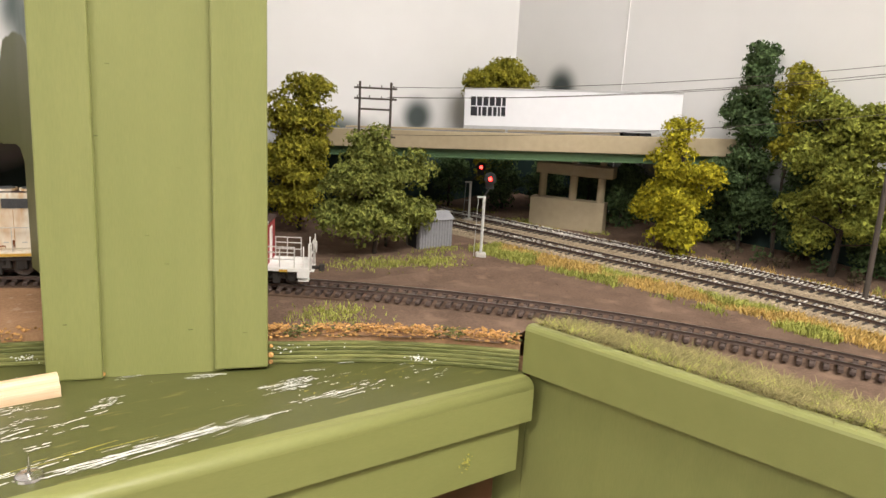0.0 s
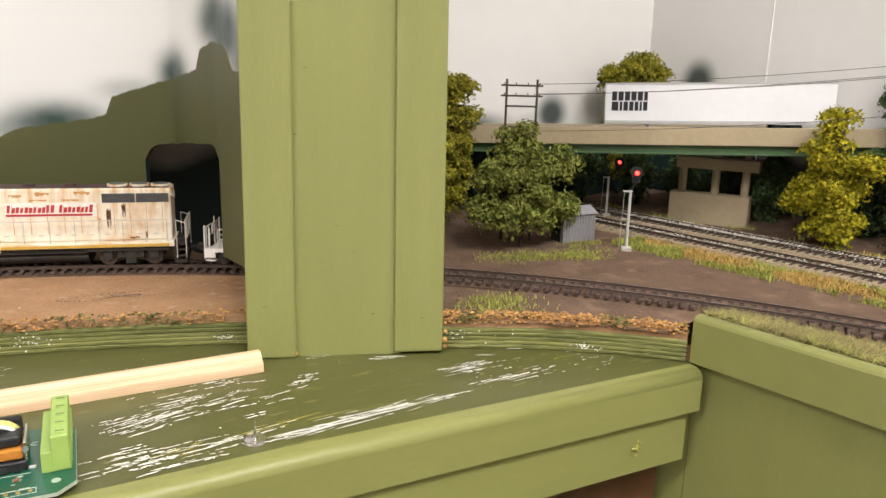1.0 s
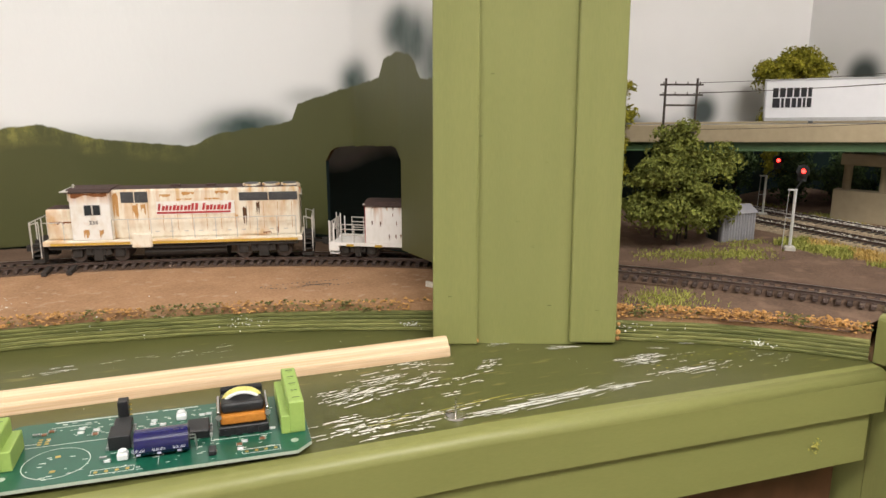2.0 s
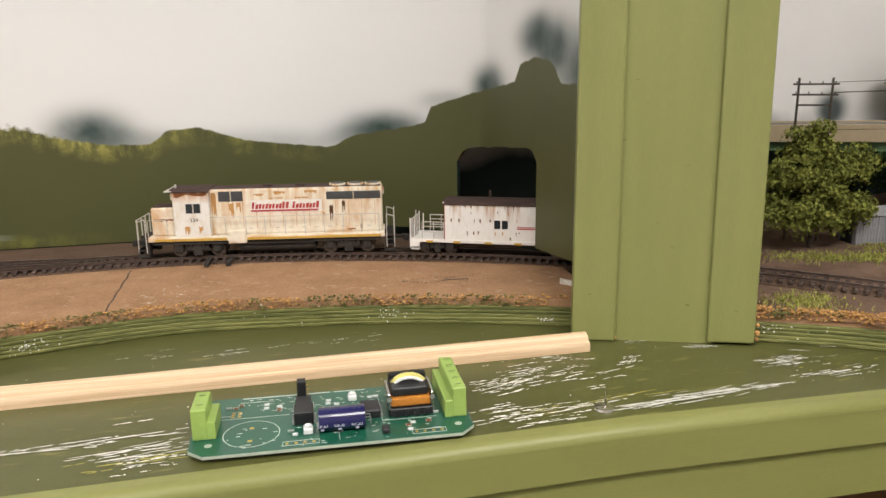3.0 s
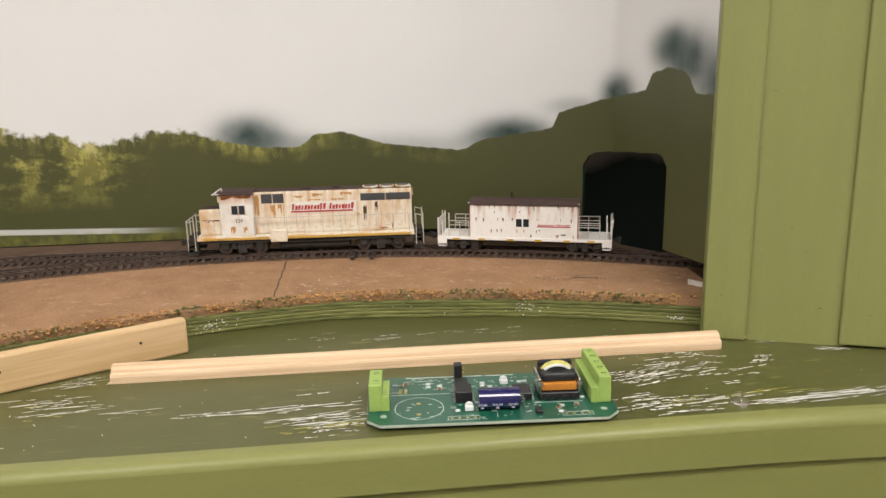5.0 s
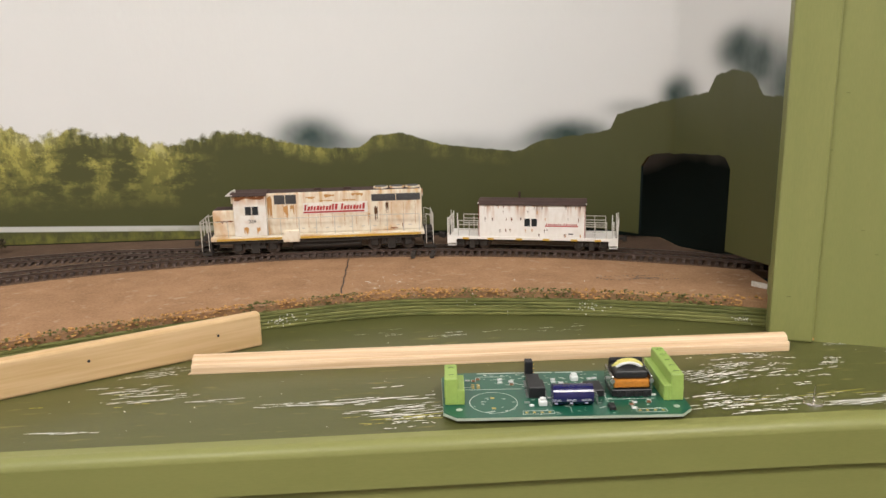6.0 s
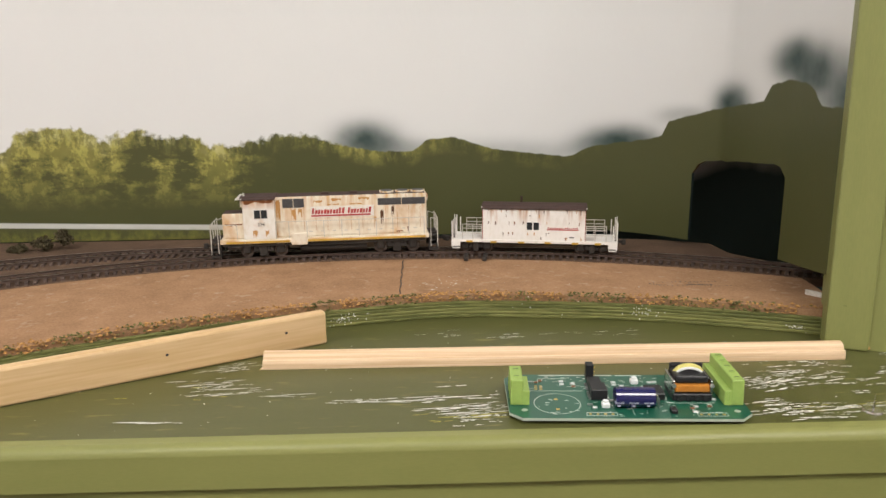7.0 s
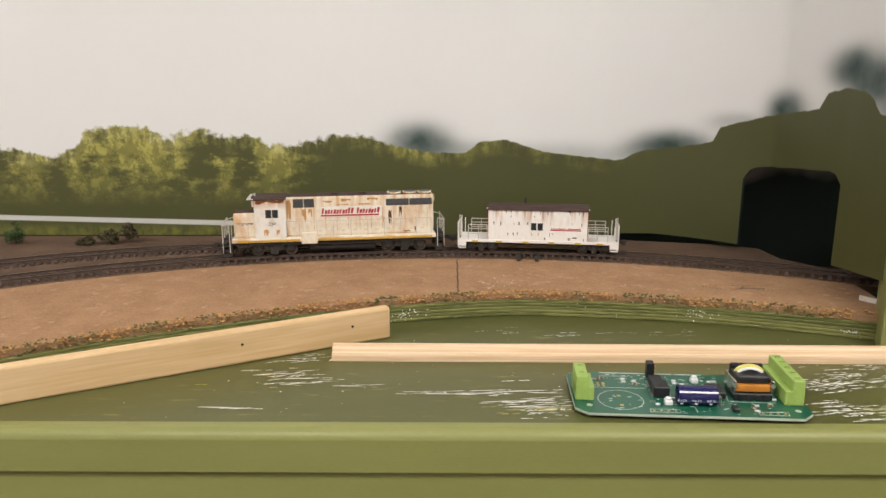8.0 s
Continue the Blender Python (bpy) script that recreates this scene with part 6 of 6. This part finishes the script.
    part("diode", box(0.0230, 0.0262, -0.0240, -0.0185, H, H + 0.0022, 0.0003), CHIP, t)
    return t


circuit_board()


# ---- scraped paint ----
def streaks(groups, material, label, seed, z=LEDGE):
    """Thin ragged paint streaks on the ledge: (x, y, spread x, spread y, count, length, turn)."""
    rr = random.Random(seed)
    vs, fs = [], []
    for x, y, sx, sy, n, ln, turn in groups:
        for _ in range(n):
            cx, cy = x + rr.gauss(0, sx * 0.6), y + rr.gauss(0, sy * 0.6)
            if cy < 0.3055:
                cy = 0.3055 + rr.uniform(0, 0.008)
            a = radians(turn + rr.gauss(0, 4))
            L = ln * rr.uniform(0.25, 1.4)
            w = rr.uniform(0.00014, 0.00048)
            lift = rr.uniform(0.00015, 0.00075)
            # broken into dashes
            s = -L / 2
            while s < L / 2:
                d = rr.uniform(0.25, 0.8) * L
                e = min(L / 2, s + d)
                k = len(vs)
                c, q = math.cos(a), math.sin(a)
                m = 5
                for i in range(m + 1):
                    f = s + (e - s) * i / m
                    ww = w * rr.uniform(0.5, 1.3) * (0.35 if i in (0, m) else 1)
                    o = rr.gauss(0, w * 0.25)
                    vs.append((cx + f * c - (ww + o) * q, cy + f * q + (ww + o) * c, z + lift))
                    vs.append((cx + f * c + (ww - o) * q, cy + f * q - (ww - o) * c, z + lift))
                for i in range(m):
                    fs.append((k + 2 * i, k + 2 * i + 1, k + 2 * i + 3, k + 2 * i + 2))
                s = e + rr.uniform(0.02, 0.2) * L
    me = bpy.data.meshes.new("paint_scratches")
    me.from_pydata(vs, [], fs)
    me.materials.append(material)
    return tagged(new("paint_scratches", me), label, "paint", kind="stuff")


streaks([(0.172, 0.344, 0.016, 0.007, 46, 0.010, 2), (0.190, 0.322, 0.020, 0.006, 14, 0.018, 3), (0.090, 0.3125, 0.040, 0.004, 26, 0.036, 2), (0.115, 0.316, 0.040, 0.003, 10, 0.050, 2), (0.030, 0.320, 0.018, 0.005, 16, 0.020, 3),
         (0.026, 0.362, 0.026, 0.011, 46, 0.016, 6), (0.045, 0.378, 0.014, 0.006, 12, 0.010, 4), (0.000, 0.352, 0.012, 0.010, 26, 0.012, 18), (-0.006, 0.322, 0.012, 0.010, 30, 0.013, 4), (0.022, 0.306, 0.022, 0.004, 10, 0.016, 2),
         (0.060, 0.345, 0.015, 0.010, 8, 0.010, 5), (0.082, 0.368, 0.006, 0.006, 10, 0.008, 3), (-0.192, 0.341, 0.026, 0.003, 12, 0.034, 2), (-0.185, 0.326, 0.018, 0.009, 22, 0.026, 4), (-0.176, 0.316, 0.012, 0.006, 12, 0.016, 5), (-0.245, 0.342, 0.014, 0.004, 6, 0.018, 1), (-0.195, 0.360, 0.02, 0.001, 1, 0.055, 1),
         (-0.325, 0.368, 0.024, 0.010, 20, 0.022, 5), (-0.322, 0.398, 0.014, 0.006, 10, 0.018, 10), (-0.350, 0.320, 0.018, 0.002, 3, 0.036, 0), (-0.300, 0.352, 0.02, 0.004, 5, 0.020, 3), (0.240, 0.318, 0.024, 0.012, 16, 0.005, 3),
         (0.138, 0.3765, 0.010, 0.0008, 8, 0.016, -20), (0.10, 0.394, 0.010, 0.001, 4, 0.008, -22), (-0.10, 0.447, 0.08, 0.008, 24, 0.010, 4), (0.02, 0.415, 0.02, 0.008, 8, 0.008, 4), (0.205, 0.356, 0.02, 0.004, 8, 0.008, -20)], WHITE_PAINT, "white streaks where the green paint is scraped off", 51)
streaks([(0.060, 0.322, 0.050, 0.006, 5, 0.040, 2), (-0.180, 0.318, 0.02, 0.006, 8, 0.03, 3), (0.215, 0.330, 0.03, 0.012, 30, 0.0018, 0), (-0.33, 0.355, 0.03, 0.01, 5, 0.008, 0)], YELLOW_PAINT, "yellowish scrapes in the green paint", 52)
pts = [(x, y, LEDGE + 0.0002) for x, y in zip(rs.uniform(-0.42, 0.28, 130), rs.uniform(0.308, 0.44, 130)) if y < front_y(x) - 0.012]
flakes("paint_specks", pts, rs.uniform(0.0003, 0.0008, len(pts)), WHITE_PAINT, "small white paint specks on the ledge", 0.3, 53, "paint")


def on_riser(x, z, r, n, seed):
    """A splash of small paint dabs on the plywood edge."""
    rr = random.Random(seed)
    p, a = min(along(front, 0.002), key=lambda k: abs(k[0].x - x))
    pts, sz = [], []
    for _ in range(n):
        d = rr.gauss(0, r)
        h = rr.gauss(0, r * 0.35)
        pts.append((p.x + math.cos(radians(a)) * d + math.sin(radians(a)) * 0.0006, p.y + math.sin(radians(a)) * d - math.cos(radians(a)) * 0.0006, max(1.1006, z + h)))
        sz.append(rr.uniform(0.0003, 0.0010))
    return pts, sz


for i, (x, z, r, n) in enumerate(((-0.037, 1.1072, 0.006, 36), (0.062, 1.1045, 0.0032, 26), (0.246, 1.1035, 0.0032, 40), (-0.262, 1.1050, 0.007, 44), (0.180, 1.109, 0.004, 12), (-0.10, 1.104, 0.03, 16), (0.20, 1.110, 0.012, 10))):
    flakes("paint_splash", *on_riser(x, z, r, n, 60 + i), WHITE_PAINT, "white paint splash on the plywood edge", 0.8, 60 + i, "paint")
pts = [(0.2447 + rs.normal(0, 0.002), 0.2872 - 0.0013, 1.059 + rs.normal(0, 0.0030)) for _ in range(26)]
flakes("paint_splash", pts, rs.uniform(0.0003, 0.0010, 26), YELLOW_PAINT, "yellow paint dab on the lower board", 1.0, 70, "paint")

# dents in the post
dents = bmesh.new()
for x, z in ((-0.004, 0.075), (0.005, 0.060), (-0.020, 0.160), (0.012, 0.110), (0.044, 0.022), (-0.044, 0.030), (0.016, 0.024), (0.040, 0.250), (-0.0265, 0.125)):
    y = -0.0037 if x < -0.0285 else (-0.0032 if x > 0.0285 else -0.0002)
    merge(dents, box(x - 0.0012, x + 0.0010, y, y + 0.0003, z - 0.0002, z + 0.0003))
part("dents", dents, GREEN_PLY, post)
putty = bmesh.new()
for x, z, r in ((0.0575, 0.008, 0.0018), (0.0578, 0.013, 0.0012), (-0.0275, 0.002, 0.0012), (0.0574, 0.004, 0.0016), (0.0576, 0.018, 0.001)):
    bmesh.ops.create_icosphere(putty, subdivisions=1, radius=r, matrix=Matrix.Translation((x, -0.001, z)))
part("putty", putty, CRUMB, post, "crumbly tan filler at the post foot")

# marks on the board and clutter by the backdrop
marks = []
rr = random.Random(15)
for cx, cy, r, a0, a1 in ((-0.004, 0.506, 0.012, 20, 320), (0.030, 0.504, 0.014, 90, 290), (0.014, 0.500, 0.006, 0, 150)):
    for k in range(26):
        a = radians(a0 + (a1 - a0) * k / 25)
        q = r * (1 + 0.15 * math.sin(3 * a))
        marks.append((cx + q * 1.5 * math.cos(a), cy + q * 0.45 * math.sin(a), TOP + 0.0001))
flakes("pencil_marks", marks, [0.0011] * len(marks), DARK, "dark curved pencil marks on the board", 0.15, 71, "pencil mark")
crack = [(-0.2215 + 0.0004 * math.sin(k * 0.13), 0.486 + 0.112 * k / 200, TOP + 0.0001) for k in range(201)]
flakes("board_joint", crack, [0.0007] * 201, DARK, "dark joint across the fibre board", 0.15, 72, "joint")
pts = [(-0.19 + rs.normal(0, 0.016), 0.520 + rs.normal(0, 0.008), TOP + 0.0001) for _ in range(26)]
flakes("paint_specks", pts, rs.uniform(0.0004, 0.0012, 26), WHITE_PAINT, "white paint specks on the fibre board", 0.2, 73, "paint")
pts = [(x, y, TOP + 0.0001) for x, y in zip(rs.uniform(-0.55, 0.09, 500), rs.uniform(0.40, 0.60, 500)) if y > front_y(x) + 0.004 and math.hypot(x - CX, y - CY) < RAD - 0.02]
flakes("board_fuzz", pts, rs.uniform(0.0003, 0.0009, len(pts)), BOARD, "loose fibres on the fibre board", 0.4, 74)
scrap = thing("cardboard_scrap", pose(0.0885, 0.4640, TOP, 0, 0, 125), "small torn pale cardboard scrap beside the backdrop", "scrap")
part("sheet", box(-0.007, 0.009, -0.0006, 0.0006, 0.0, 0.0040, 0.0003), BALLAST_PALE, scrap)
tree(-0.574, 0.662, [(0.018, 0, 0.010, 0.008, 0.010), (-0.004, -0.002, 0.006, 0.018, 0.006), (-0.022, -0.004, 0.002, 0.012, 0.003)], 0.010, LEAF_DRY, "dark twiggy bush on the bare dirt", 81, per=320, size=0.0016, trunk=0.0008, name="bush", category="bush", clump=0.006, z=TOP)
tree(-0.672, 0.660, [(0.0, 0, 0.012, 0.012, 0.016)], 0.012, LEAF_DARK, "dark green bush at the edge of the dirt", 82, per=260, size=0.0016, trunk=0.0008, name="bush", category="bush", clump=0.006, z=TOP)


# ---- what moves ----
def motions():
    for ob, start in ((loco, 69.5), (caboose, 54.0)):
        rows = []
        for t in (0.0, 1.0, 2.0, 3.0, 4.0, 5.0, 6.0, 7.0, 8.0):
            a = start + 3.617 * t + 0.08 * max(0.0, 3.0 - t) ** 2
            p = on_track(a)
            rows.append((t, pose(p.x, p.y, TOP + 0.0051, 0, 0, a + 90)))
        walk(ob, rows)


motions()
